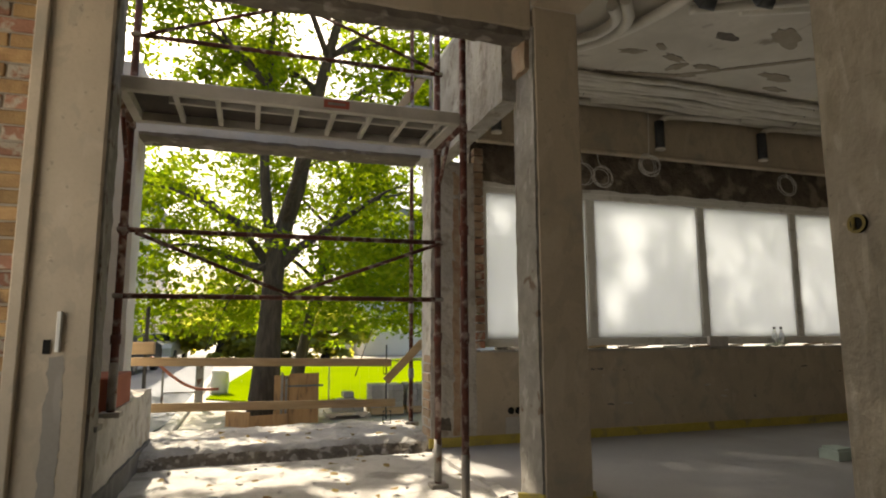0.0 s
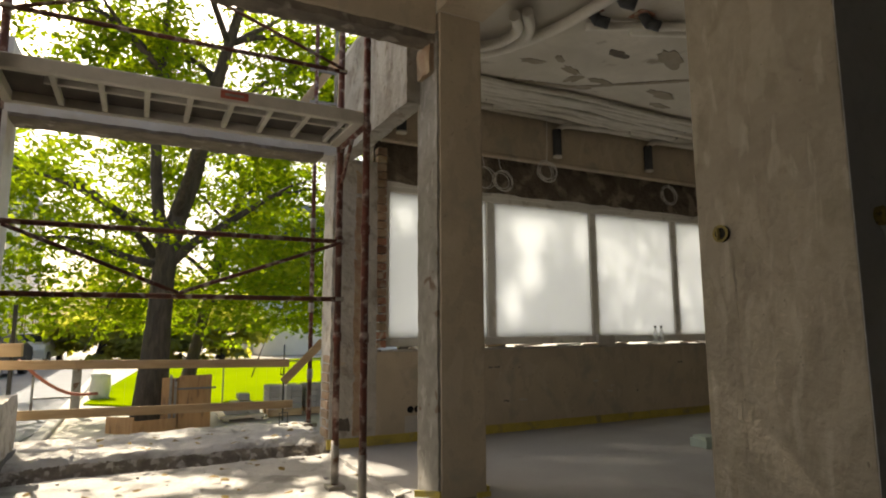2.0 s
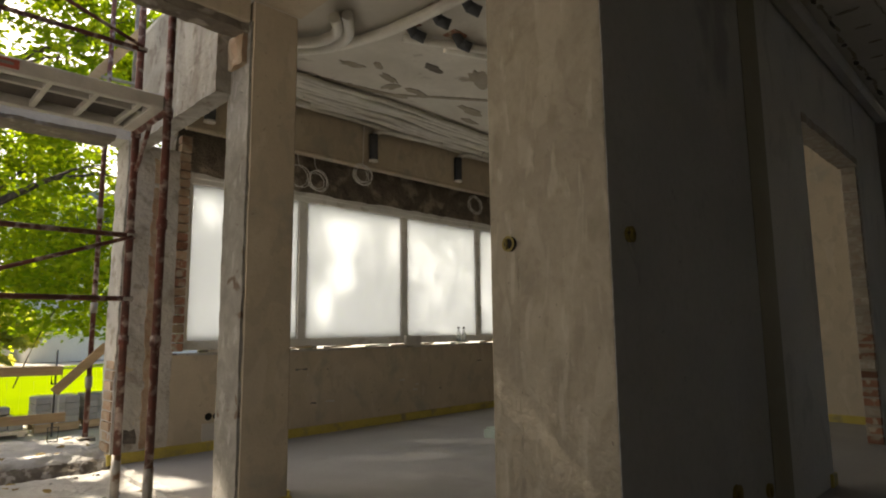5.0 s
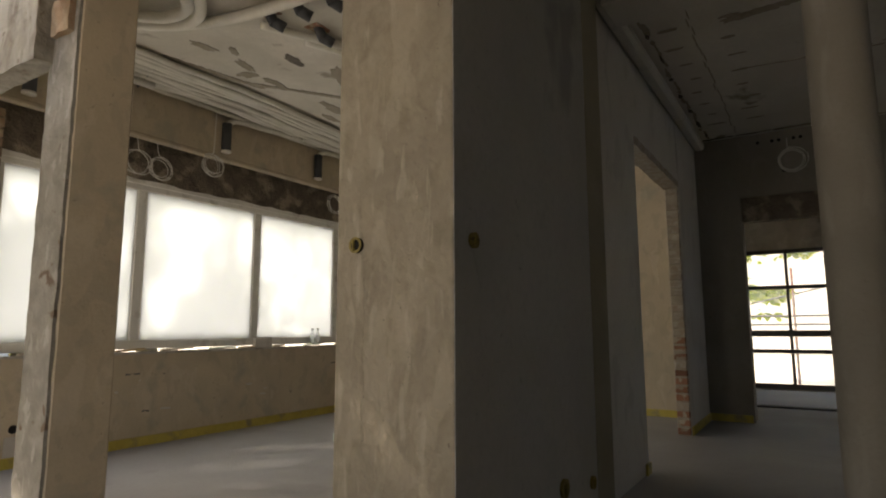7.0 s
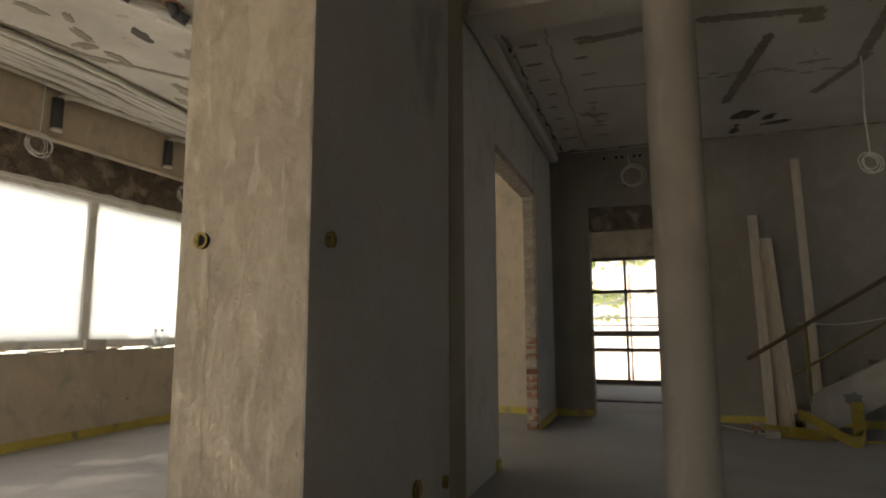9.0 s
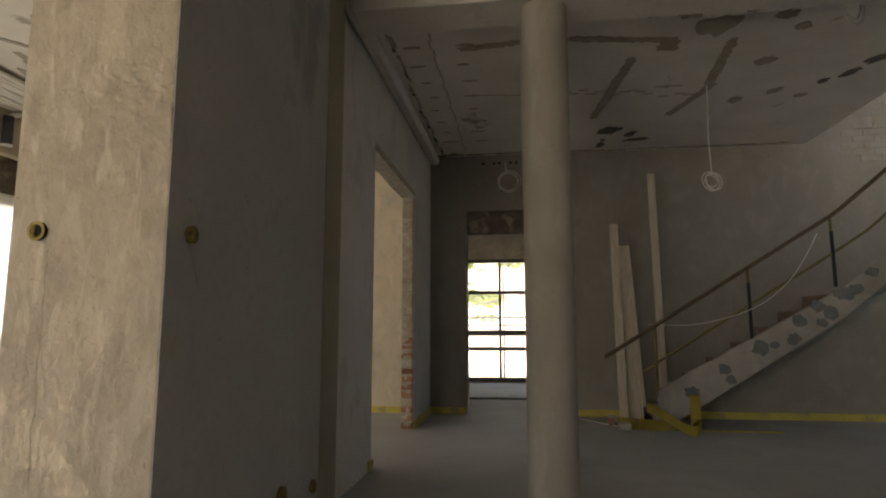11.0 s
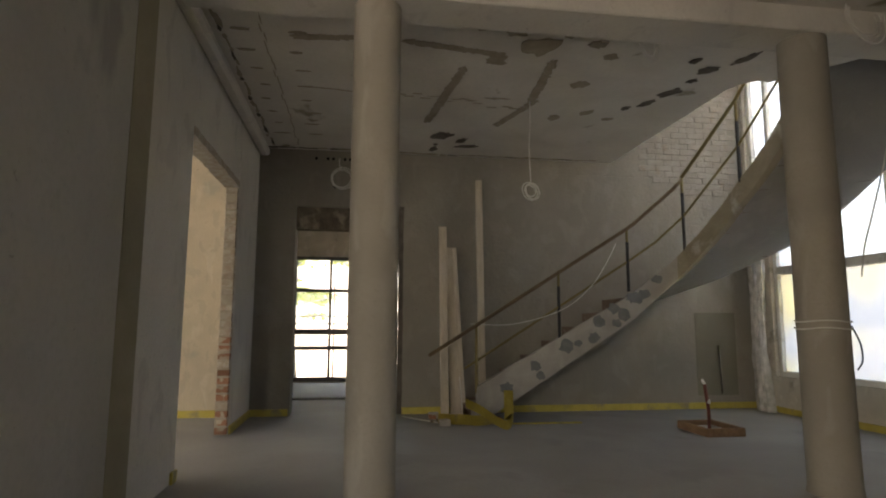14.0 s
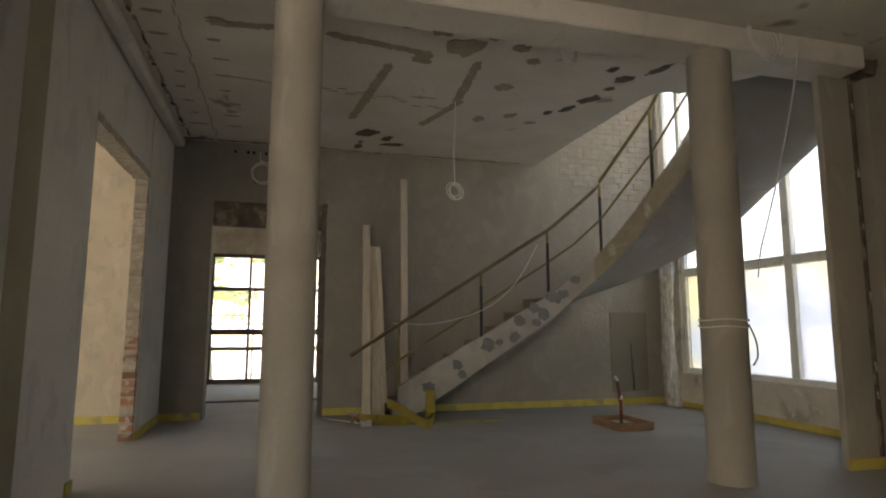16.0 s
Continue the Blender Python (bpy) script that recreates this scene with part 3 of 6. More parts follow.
structure("trim_6", rough(-1.44, -1.412, 3.48, 3.67, -0.05, 3.1, 0.04, 0.006, 14, 9), EDGE, "rough grey cement edge of the bay column")
structure("trim_7", boxes((-1.785, -1.725, 3.415, 3.6, -0.05, 3.4), bevel=0.006), WARM, "plaster corner strip beside the brickwork")

pier = structure("pier", boxes((1.242, 2.76, 0.99, 1.54, 0.0, 3.4), bevel=0.002), PIER, "thick wall pier with patched plaster and a chased groove")
part("front_face", boxes((1.2445, 2.76, 0.9875, 0.992, 0.0, 3.39)), FACE, pier, "dark bluish grey plaster face")
part("chase_strip", rough(1.2408, 1.248, 1.40, 1.475, 0.0, 1.36, 0.025, 0.014, 11, 2, "y"), PIER, pier, "grey filled cable chase")
bm = rough(1.2395, 1.246, 0.997, 1.42, 1.893, 1.904, 0.02, 0.008, 16, 30, "z")
part("trowel_ridge", bm, PIER, pier)
bm = bmesh.new()
grid = []
for j in range(46):
    z = 1.66 + 0.34 * j / 45
    line = []
    for i in range(46):
        y = 0.992 + 0.32 * i / 45
        crease = 1 - abs(noise.noise(Vector((y * 9 + z * 3, z * 24 - y * 9, 2.0)))) * 2.2
        fade = min(1, 5 * (1 - abs(2 * j / 45 - 1))) * min(1, 3 * (1 - i / 45))
        line.append(bm.verts.new((1.2424 - 0.013 * max(0, crease) ** 2 * fade * (0.4 + 0.6 * abs(noise.noise(Vector((y * 7, z * 7, 9))))), y, z)))
    grid.append(line)
for r0, r1 in zip(grid, grid[1:]):
    for i in range(45):
        bm.faces.new((r0[i], r0[i + 1], r1[i + 1], r1[i]))
part("wrinkled_plaster", bm, PIER, pier, "wrinkled trowelled plaster patch", True)


def socket_hole(parent, at, normal, r=0.036, inside=None):
    """A drilled box hole with a yellow plastic ring."""
    at, normal = Vector(at), Vector(normal)
    bm = bmesh.new()
    tube(bm, [at - normal * 0.02, at + normal * 0.006], r, 16)
    hole = part("socket_box", bm, inside or HOLE, parent, "yellow socket box" if inside else "dark open socket box")
    ring = bmesh.new()
    turn = normal.to_track_quat("Z", "Y").to_matrix().to_4x4()
    inner, outer = [], []
    for q in range(20):
        a = 2 * math.pi * q / 20
        for r0, lst in ((r * 0.70, inner), (r * 1.04, outer)):
            lst.append(ring.verts.new(at + normal * 0.008 + turn.to_3x3() @ Vector((math.cos(a) * r0, math.sin(a) * r0, 0))))
    for q in range(20):
        ring.faces.new((inner[q], inner[(q + 1) % 20], outer[(q + 1) % 20], outer[q]))
    part("rim", ring, RIM, hole, "yellow plastic rim")
    flap = bmesh.new()
    side = normal.cross(Vector((0, 0, 1)))
    tube(flap, [at + normal * 0.009 + side * r * 0.2 - Vector((0, 0, r * 0.7)), at + normal * 0.009 + side * r * 0.3 + Vector((0, 0, r * 0.6))], r * 0.22, 6)
    part("cover_tab", flap, RIM, hole)


socket_hole(pier, (1.235, 1.435, 1.414), (-1, 0, 0), 0.031)
socket_hole(pier, (1.376, 0.980, 1.414), (0, -1, 0), 0.030, RIM)
socket_hole(pier, (2.24, 0.980, 0.33), (0, -1, 0), 0.045, RIM)
socket_hole(pier, (2.66, 0.980, 0.27), (0, -1, 0), 0.034, RIM)
drip = rough(-0.017, 0.017, -0.003, 0.003, -0.09, 0.09, 0.014, 0.008, 22, 61, "xz")
drip.transform(Matrix.Translation((1.425, 0.9875, 1.32)) @ Matrix.Rotation(radians(-24), 4, "Y"))
part("plaster_drip", drip, FACE, pier, "pale plaster smear under the socket")
structure("wall_recess", boxes((2.76, 3.06, 0.985, 1.2, 0.0, 3.38)), OLIVE, "olive stained plaster strip in the wall")

# ---- partition with the door opening ----
part_wall = structure("wall_partition", boxes((3.06, 4.21, 1.06, 1.2, 0, 3.6), (4.21, 6.02, 1.06, 1.2, 2.63, 3.6), (6.06, 7.25, 1.06, 1.2, 0, 3.6), bevel=0.004), COOL, "grey plastered partition wall with a wide door opening")
part("cove_strip", boxes((3.06, 7.25, 0.935, 1.062, 3.27, 3.378), bevel=0.03), COOL, part_wall)
part("lintel", rough(4.21, 6.03, 1.054, 1.21, 2.565, 2.635, 0.05, 0.008, 12, 3), JBRICK, part_wall, "exposed brick lintel edge")
part("mortar_bed", boxes((6.022, 6.06, 1.075, 1.19, 0, 2.62)), MORTAR, part_wall)

# ---- far wall ----
FAR = 7.25
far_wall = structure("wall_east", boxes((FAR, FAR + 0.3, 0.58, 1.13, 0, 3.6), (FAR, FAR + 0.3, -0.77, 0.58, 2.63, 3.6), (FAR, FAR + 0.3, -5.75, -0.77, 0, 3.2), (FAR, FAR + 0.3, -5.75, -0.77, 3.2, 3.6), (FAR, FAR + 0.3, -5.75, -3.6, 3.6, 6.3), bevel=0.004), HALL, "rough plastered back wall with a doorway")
part("room_wall", boxes((FAR - 0.003, FAR + 0.3, 1.13, 5.45, 0, 3.6), bevel=0.004), WARM, far_wall, "warm beige plastered end wall of the window room")
part("lintel", boxes((FAR + 0.06, FAR + 0.2, -0.77, 0.58, 2.34, 2.66)), RUBBLE, far_wall, "dark exposed lintel over the doorway")
part("jamb_strip", rough(FAR - 0.012, FAR + 0.05, -0.80, -0.74, 0, 2.66, 0.06, 0.006, 9, 4), SPALL_SHADE, far_wall, "dark broken edge of the doorway")
for k in range(5):
    tube_hole = bar((FAR - 0.003, 0.35 - 0.11 * k - (0.04 if k % 2 else 0), 3.27), (FAR + 0.02, 0.35 - 0.11 * k - (0.04 if k % 2 else 0), 3.27), 0.02, 10)
    part("drilled_hole", tube_hole, HOLE, far_wall)
for y, z in ((-0.98, 1.36), (-0.98, 0.3), (0.1, 2.9)):
    part("drilled_hole", bar((FAR - 0.003, y, z), (FAR + 0.02, y, z), 0.022, 10), HOLE, far_wall)
part("patch_panel", rough(FAR - 0.008, FAR + 0.01, -1.35, -0.8, 0.1, 1.95, 0.1, 0.004, 6, 12, "x"), HALL, far_wall, "rough plaster patch beside the doorway")
niche = part("niche_panel", boxes((FAR - 0.004, FAR + 0.02, -5.45, -4.85, 0.18, 1.30)), NICHE, far_wall, "olive backed wall niche")
part("niche_pipe", bar((FAR - 0.02, -5.2, 0.2), (FAR - 0.02, -5.18, 0.85), 0.012), STEEL, niche)

# ---- back room with the gridded window ----
structure("wall_back_room", boxes((FAR + 0.3, 11.5, 1.6, 1.8, 0, 3.4), (FAR + 0.3, 11.5, -2.6, -2.4, 0, 3.4), (11.5, 11.7, -2.6, -1.7, 0, 3.4), (11.5, 11.7, 1.02, 1.8, 0, 3.4), (11.5, 11.7, -1.7, 1.02, 2.46, 3.4), (11.5, 11.7, -1.7, 1.02, -0.2, 0.02)), DUSTY, "plain plastered walls of the back room")
structure("ceiling_3", boxes((FAR + 0.3, 11.7, -2.6, 1.8, 3.4, 3.6)), HCEIL, "plain grey back room ceiling")
win = thing("window_1", (11.55, -0.34, 0.02), "tall steel-framed grid window without curtains", "window", kind="structure")
part("window_frame", boxes((11.52, 11.58, -1.7, -1.64, 0.02, 2.46), (11.52, 11.58, 0.95, 1.02, 0.02, 2.46), (11.52, 11.58, -1.7, 1.02, 2.39, 2.46), (11.52, 11.58, -1.7, 1.02, 0.02, 0.11), bevel=0.004), DARKC, win, "dark steel frame")
for y in (0.30, -0.36, -1.0):
    part("mullion", boxes((11.53, 11.57, y - 0.025, y + 0.025, 0.1, 2.4)), DARKC, win)
for z, h in ((1.79, 0.035), (0.98, 0.055), (0.67, 0.035)):
    part("transom", boxes((11.525, 11.575, -1.66, 0.97, z - h, z + h)), DARKC, win)
part("pane", boxes((11.545, 11.552, -1.66, 0.97, 0.1, 2.4)), GLASS, win)
rail = thing("outer_railing", (12.4, -0.3, 0), "dark horizontal tube railing outside the window", "railing")
for z in (1.14, 1.30):
    part("rail", bar((12.4, -3, z), (12.4, 3, z), 0.02), DARKGREY, rail)
for y in (-2.5, 0.25, 2.5):
    part("post", bar((12.4, y, -0.5), (12.4, y, 2.2), 0.022), RUST, rail)
part("brace", bar((12.42, 1.6, 1.4), (12.42, -2.4, 2.3), 0.015), DARKGREY, rail)

# ---- window wall ----
wy = 5.40
ww = structure("wall_north", boxes((0.97, FAR, wy, wy + 0.3, -0.2, 0.86), (6.95, FAR, wy, wy + 0.4, 0.86, 3.6), (1.40, FAR, wy - 0.03, wy + 0.4, 2.97, 3.6), bevel=0.004), WARM, "plastered window wall with a bare parapet below the sill")
part("rubble_band", rough(1.38, 7.0, wy + 0.07, wy + 0.4, 2.56, 2.99, 0.09, 0.022, 6, 4), RUBBLE, ww, "dark exposed masonry band above the windows")
part("ledge", boxes((1.42, FAR, wy - 0.055, wy + 0.02, 2.94, 2.985), bevel=0.01), WARM, ww)
part("wall_end", rough(0.95, 1.40, wy - 0.005, wy + 0.3, -0.15, 2.72, 0.05, 0.012, 8, 11), PALE, ww, "broken plaster wall end at the bay")
part("scar", rough(1.17, 1.235, wy - 0.016, wy + 0.02, 0.1, 2.6, 0.05, 0.02, 8, 12), PBRICK, ww, "vertical broken scar in the plaster")
part("hollow", rough(1.04, 1.14, wy - 0.010, wy + 0.02, 0.15, 0.27, 0.04, 0.016, 10, 13), SPALL_SHADE, ww, "dark broken patch")
part("patch", rough(1.70, 1.86, wy - 0.006, wy + 0.02, 0.07, 0.24, 0.05, 0.004, 9, 14), COOL, ww, "grey filler patch under the sockets")
for x in (1.755, 1.83):
    part("socket_box", bar((x, wy - 0.004, 0.30), (x, wy + 0.03, 0.30), 0.034, 14), HOLE, ww, "dark open socket box")
rnd = random.Random(21)
for k in range(16):
    x, z = rnd.uniform(2.0, 6.6), rnd.uniform(0.3, 0.75)
    a = rnd.uniform(-1, 1)
    d = rnd.uniform(0.02, 0.07)
    part("scuff", rough(x - d, x + d, wy - 0.002, wy + 0.004, z - 0.008, z + 0.008, 0.03, 0.012, 18, k), DARKC if k % 2 else COOL, ww)
structure("baseboard", rough(0.93, FAR, wy - 0.022, wy + 0.004, 0.0, 0.085, 0.12, 0.004, 5, 2, "yz"), YELLOW, "yellow foam edge strip along the wall foot")

w2 = thing("window_2", (4.2, 5.55, 0.89), "long white-framed window band covered with milky plastic film", "window", kind="structure")
part("window_frame", boxes((1.50, 6.95, 5.50, 5.60, 2.46, 2.56), (1.50, 6.95, 5.50, 5.60, 0.90, 0.98), (1.50, 1.57, 5.50, 5.60, 0.98, 2.46), (6.88, 6.95, 5.50, 5.60, 0.98, 2.46), bevel=0.006), UPVC, w2)
part("roller_box", boxes((1.50, 6.95, 5.485, 5.60, 2.515, 2.575), bevel=0.004), UPVC, w2)
xs = (1.50, 2.76, 4.21, 5.58, 6.92)
for x in xs[1:-1]:
    part("mullion", boxes((x - 0.045, x + 0.045, 5.505, 5.595, 0.98, 2.46), bevel=0.008), UPVC, w2)
for x0, x1 in zip(xs, xs[1:]):
    sash = part("sash", boxes((x0 + 0.045, x0 + 0.07, 5.52, 5.58, 0.98, 2.46), (x1 - 0.07, x1 - 0.045, 5.52, 5.58, 0.98, 2.46), (x0 + 0.045, x1 - 0.045, 5.52, 5.58, 2.44, 2.46), (x0 + 0.045, x1 - 0.045, 5.52, 5.58, 0.98, 1.0), bevel=0.004), UPVC, w2)
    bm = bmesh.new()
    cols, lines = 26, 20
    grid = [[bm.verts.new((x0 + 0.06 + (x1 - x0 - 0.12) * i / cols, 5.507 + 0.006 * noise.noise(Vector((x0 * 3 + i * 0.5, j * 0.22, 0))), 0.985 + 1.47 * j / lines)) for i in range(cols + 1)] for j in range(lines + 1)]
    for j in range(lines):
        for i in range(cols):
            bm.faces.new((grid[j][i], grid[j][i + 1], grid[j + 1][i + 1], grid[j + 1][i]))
    # frosting is added here so sun dapples blur before they reach the film
    part("pane", boxes((x0 + 0.06, x1 - 0.06, 5.575, 5.581, 0.985, 2.455)), FROST, sash, "outer pane with frosting added to blur the sun")
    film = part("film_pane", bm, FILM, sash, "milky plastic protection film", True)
    # plastic sheet, not glass; its shadow is off so full sunlight passes
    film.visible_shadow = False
part("window_sill", rough(1.45, 6.95, 5.40, 5.52, 0.852, 0.875, 0.1, 0.006, 6, 3, "xz"), PALE, w2, "crumbly unfinished sill")

# exposed bricks at the window reveal, door jamb and wall end
rnd = random.Random(3)
for k in range(24):
    lay_brick(ww, "brick", (1.445, 5.49 + rnd.uniform(-0.006, 0.006), 0.93 + 0.083 * k), (0.10, 0.2, 0.071), BRICK if k < 13 and k % 4 != 2 else PBRICK, rnd)
for k in range(31):
    lay_brick(part_wall, "brick", (6.045 + rnd.uniform(-0.008, 0.008), 1.13, 0.04 + 0.083 * k), (0.06, 0.122, 0.063), BRICK if k < 12 and k % 5 != 3 else JBRICK, rnd)
for k in range(10):
    lay_brick(ww, "brick", (0.995 + rnd.uniform(-0.012, 0.012), 5.52, 0.05 + 0.083 * k), (0.12, 0.21, 0.071), PBRICK, rnd)

# ---- brick wall beside the bay column ----
bw = structure("wall_west", boxes((-3.6, -1.78, 3.475, 3.75, -0.2, 3.2)), MORTAR, "buff and red brick wall with lime mortar joints")
for row in range(40):
    x = -1.785 - (0.125 if row % 2 else 0.0)
    first = True
    while x > -2.75:
        wdt = 0.115 if (first and row % 2) else 0.24
        if first and row % 2:
            x = -1.785
        lay_brick(bw, "brick", (x - wdt / 2, 3.50, 0.0 + 0.083 * row), (wdt, 0.075, 0.071), YBRICK if rnd.random() < 0.7 else BRICK, rnd)
        x -= wdt + 0.012
        first = False
socket = part("socket_box", boxes((-1.63, -1.60, 3.44, 3.47, 0.96, 1.03)), HOLE, None)
socket.name = "wall_socket_hole"
tagged(socket, "open socket hole with a hanging tab in the column", "socket")
part("cable_tab", plank((-1.565, 3.445, 0.97), (-1.565, 3.44, 1.17), 0.02, 0.035), UPVC, socket, "pale plastic strip")
part("filler", rough(-1.605, -1.535, 3.4485, 3.46, 0.0, 0.95, 0.018, 0.022, 9, 41, "xz"), COLM, socket, "grey filled chase")

# ---- facade pier, low wall ----
structure("wall_facade", rough(-3.6, -1.62, 5.40, 5.75, -0.2, 3.35, 0.14, 0.012, 4, 21), WHITE, "white plastered outer wall pier")
structure("wall_low", rough(-1.78, -1.485, 3.68, 6.0, -0.25, 0.555, 0.06, 0.016, 6, 22), PALE, "low rough plastered parapet with broken top")
structure("trim_8", rough(-1.50, -1.465, 3.68, 6.02, -0.25, 0.13, 0.05, 0.012, 7, 23), DARKC, "dark cement foot of the parapet")

# ---- whitewashed brickwork above the stair turn ----
WBRICK = surface("whitewashed_brick", (0.33, 0.30, 0.26), (0.275, 0.25, 0.215), 6, 40, 0.95, 0.7, vary=0.05, stain=(0.27, 0.22, 0.175), stain_scale=5, stain_edge=(0.6, 0.7))
for row in range(28):
    y = -4.12 - (0.125 if row % 2 else 0.0) - max(0, 3 - row) * 0.2
    while y > -5.48:
        lay_brick(far_wall, "brick", (FAR + 0.0195 + rnd.uniform(-0.003, 0.003), y - 0.12, 3.0 + 0.083 * row + rnd.uniform(-0.004, 0.004)), (0.05, 0.246, 0.079), WBRICK, rnd)
        y -= 0.252

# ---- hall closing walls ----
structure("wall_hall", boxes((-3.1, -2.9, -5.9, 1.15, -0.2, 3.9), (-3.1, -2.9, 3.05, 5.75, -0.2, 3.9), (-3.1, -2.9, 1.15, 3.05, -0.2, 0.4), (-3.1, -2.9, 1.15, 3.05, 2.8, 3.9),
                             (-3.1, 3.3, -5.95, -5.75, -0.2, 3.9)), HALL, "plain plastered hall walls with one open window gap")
# right wall with tall windows, wall y = -5.7
ry = -5.72
rw = structure("wall_south", boxes((3.3, FAR, ry - 0.3, ry, -0.2, 0.46), (6.82, FAR, ry - 0.3, ry, 0.46, 3.2), (6.82, FAR, ry - 0.3, ry, 5.6, 6.3), (7.18, FAR, ry - 0.3, ry, 3.2, 5.6), (3.3, 3.62, ry - 0.3, ry, 0.46, 6.3), (3.3, FAR, ry - 0.3, ry, 5.9, 6.3), bevel=0.004), DUSTY, "dusty pale plastered outer wall under tall windows")
w3 = thing("window_3", (5.2, ry - 0.1, 0.46), "tall white window wall with dusty film, outside light tinted into lower panes", "window", kind="structure")
wx = (3.62, 4.18, 4.97, 5.78, 6.82)
part("window_frame", boxes((3.62, 6.82, ry - 0.16, ry - 0.05, 0.46, 0.53), (3.62, 6.82, ry - 0.16, ry - 0.05, 5.83, 5.9), (3.62, 3.69, ry - 0.16, ry - 0.05, 0.53, 5.83), (6.75, 6.82, ry - 0.16, ry - 0.05, 0.53, 5.83), bevel=0.006), UPVC, w3)
for x in wx[1:-1]:
    part("mullion", boxes((x - 0.055, x + 0.055, ry - 0.15, ry - 0.04, 0.53, 5.83), bevel=0.006), UPVC, w3)
for z in (1.85, 3.3, 4.6):
    part("transom", boxes((3.69, 6.75, ry - 0.145, ry - 0.045, z - 0.055, z + 0.055), bevel=0.006), UPVC, w3)
for x0, x1 in zip(wx, wx[1:]):
    for z0, z1 in ((0.53, 1.8), (1.9, 3.25), (3.35, 4.55), (4.65, 5.83)):
        part("pane", boxes((x0 + 0.05, x1 - 0.05, ry - 0.11, ry - 0.10, z0, z1)), FILM2 if z0 < 1 else HAZE, w3)
w4 = thing("window_4", (7.0, ry - 0.1, 3.2), "narrow white upper window beside the stair turn", "window", kind="structure")
part("window_frame", boxes((7.11, 7.18, ry - 0.15, ry - 0.05, 3.2, 5.6), (6.82, 7.11, ry - 0.15, ry - 0.05, 3.2, 3.27), (6.82, 7.11, ry - 0.15, ry - 0.05, 5.53, 5.6), bevel=0.005), UPVC, w4)
part("pane", boxes((6.82, 7.11, ry - 0.11, ry - 0.10, 3.27, 5.53)), HAZE, w4)
structure("baseboard_2", rough(3.3, FAR, ry - 0.004, ry + 0.02, 0.0, 0.075, 0.12, 0.004, 5, 2, "yz"), YELLOW, "yellow foam edge strip below the tall windows")
structure("baseboard_3", boxes((FAR - 0.02, FAR + 0.002, -5.7, -0.80, 0, 0.085), (FAR - 0.02, FAR + 0.002, 0.6, 1.06, 0, 0.085), (6.06, FAR, 1.04, 1.062, 0, 0.085), (4.1, 4.212, 1.04, 1.062, 0, 0.085), (FAR - 0.02, FAR + 0.002, 1.2, 5.4, 0, 0.085), bevel=0.004), YELLOW, "yellow foam edge strip along the hall walls")
# upper storey shell round the stair well
structure("wall_upper", boxes((3.3, 7.55, -3.70, -3.5, 3.62, 6.3), (3.1, 3.3, -6.0, -3.5, 3.9, 6.3)), WHITE, "plain upper storey walls round the stair well")
structure("ceiling_4", boxes((3.1, 7.55, -6.0, -3.5, 6.3, 6.5)), WHITE, "plain upper ceiling over the stair well")

# ---- round columns and hall beam ----
for k, (x, y, r, nm) in enumerate(((3.3, -0.305, 0.155, "column_3"), (3.3, -3.42, 0.162, "column_4"))):
    bm = bmesh.new()
    zs = [0, 0.02, 0.05, 0.12] + [0.12 + 3.1 * q / 16 for q in range(1, 17)]
    seg = 40
    rings = [[bm.verts.new((x + math.cos(a) * rr, y + math.sin(a) * rr, z)) for a in (2 * math.pi * s / seg for s in range(seg))
              for rr in (r * (1 + 0.012 * noise.noise(Vector((math.cos(a) * 2 + k * 7, math.sin(a) * 2, z * 1.5)))) + (0.012 * (1 - z / 0.05) * (0.5 + noise.noise(Vector((a * 3, k, 0)))) if z < 0.05 else 0),)] for z in zs]
    for r0, r1 in zip(rings, rings[1:]):
        for s in range(seg):
            bm.faces.new((r0[s], r0[(s + 1) % seg], r1[(s + 1) % seg], r1[s]))
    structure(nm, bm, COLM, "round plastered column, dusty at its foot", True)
structure("beam_6", boxes((3.12, 3.48, -4.80, 0.97, 3.20, 3.40), bevel=0.012), COOL, "plastered beam over the round columns")
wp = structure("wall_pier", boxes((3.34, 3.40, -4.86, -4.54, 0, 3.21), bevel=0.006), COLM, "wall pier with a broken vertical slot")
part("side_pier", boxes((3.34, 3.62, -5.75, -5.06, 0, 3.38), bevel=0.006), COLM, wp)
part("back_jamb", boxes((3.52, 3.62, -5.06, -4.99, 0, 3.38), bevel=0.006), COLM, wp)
# dark sheet behind the gap; its colour stands in for the cavity's shade
part("slot", boxes((3.46, 3.49, -5.06, -4.84, 0.0, 3.38)), SPALL_SHADE, wp, "dark sheet for the shade inside the slot")
part("broken_edge", rough(3.348, 3.46, -4.895, -4.862, 0.06, 3.30, 0.035, 0.017, 13, 31), RUBBLE, wp, "crumbled masonry edge of the slot")
for k, z in enumerate((0.52, 0.74, 1.28, 1.9, 2.35, 2.9)):
    part("stone", rough(3.36, 3.46, -4.93, -4.89, z, z + 0.06 + 0.02 * (k % 3), 0.03, 0.012, 15, 40 + k), PALE, wp)
part("debris", rough(3.26, 3.46, -5.10, -4.86, 3.24, 3.36, 0.04, 0.03, 8, 9), RUBBLE, wp, "broken plaster at the slot head")
structure("baseboard_4", boxes((3.318, 3.342, -5.75, -4.52, 0, 0.085), bevel=0.004), YELLOW, "yellow foam edge strip round the pier")

# ---- staircase ----
RISE, N, N1 = 0.18, 20, 8
CX, CY, RI, RO = 5.35, -3.5, 0.95, 1.88


def climb(i):
    """Height of step i; the turned flight is a little steeper."""
    return RISE * i + 0.03 * max(0.0, i - 10.6)


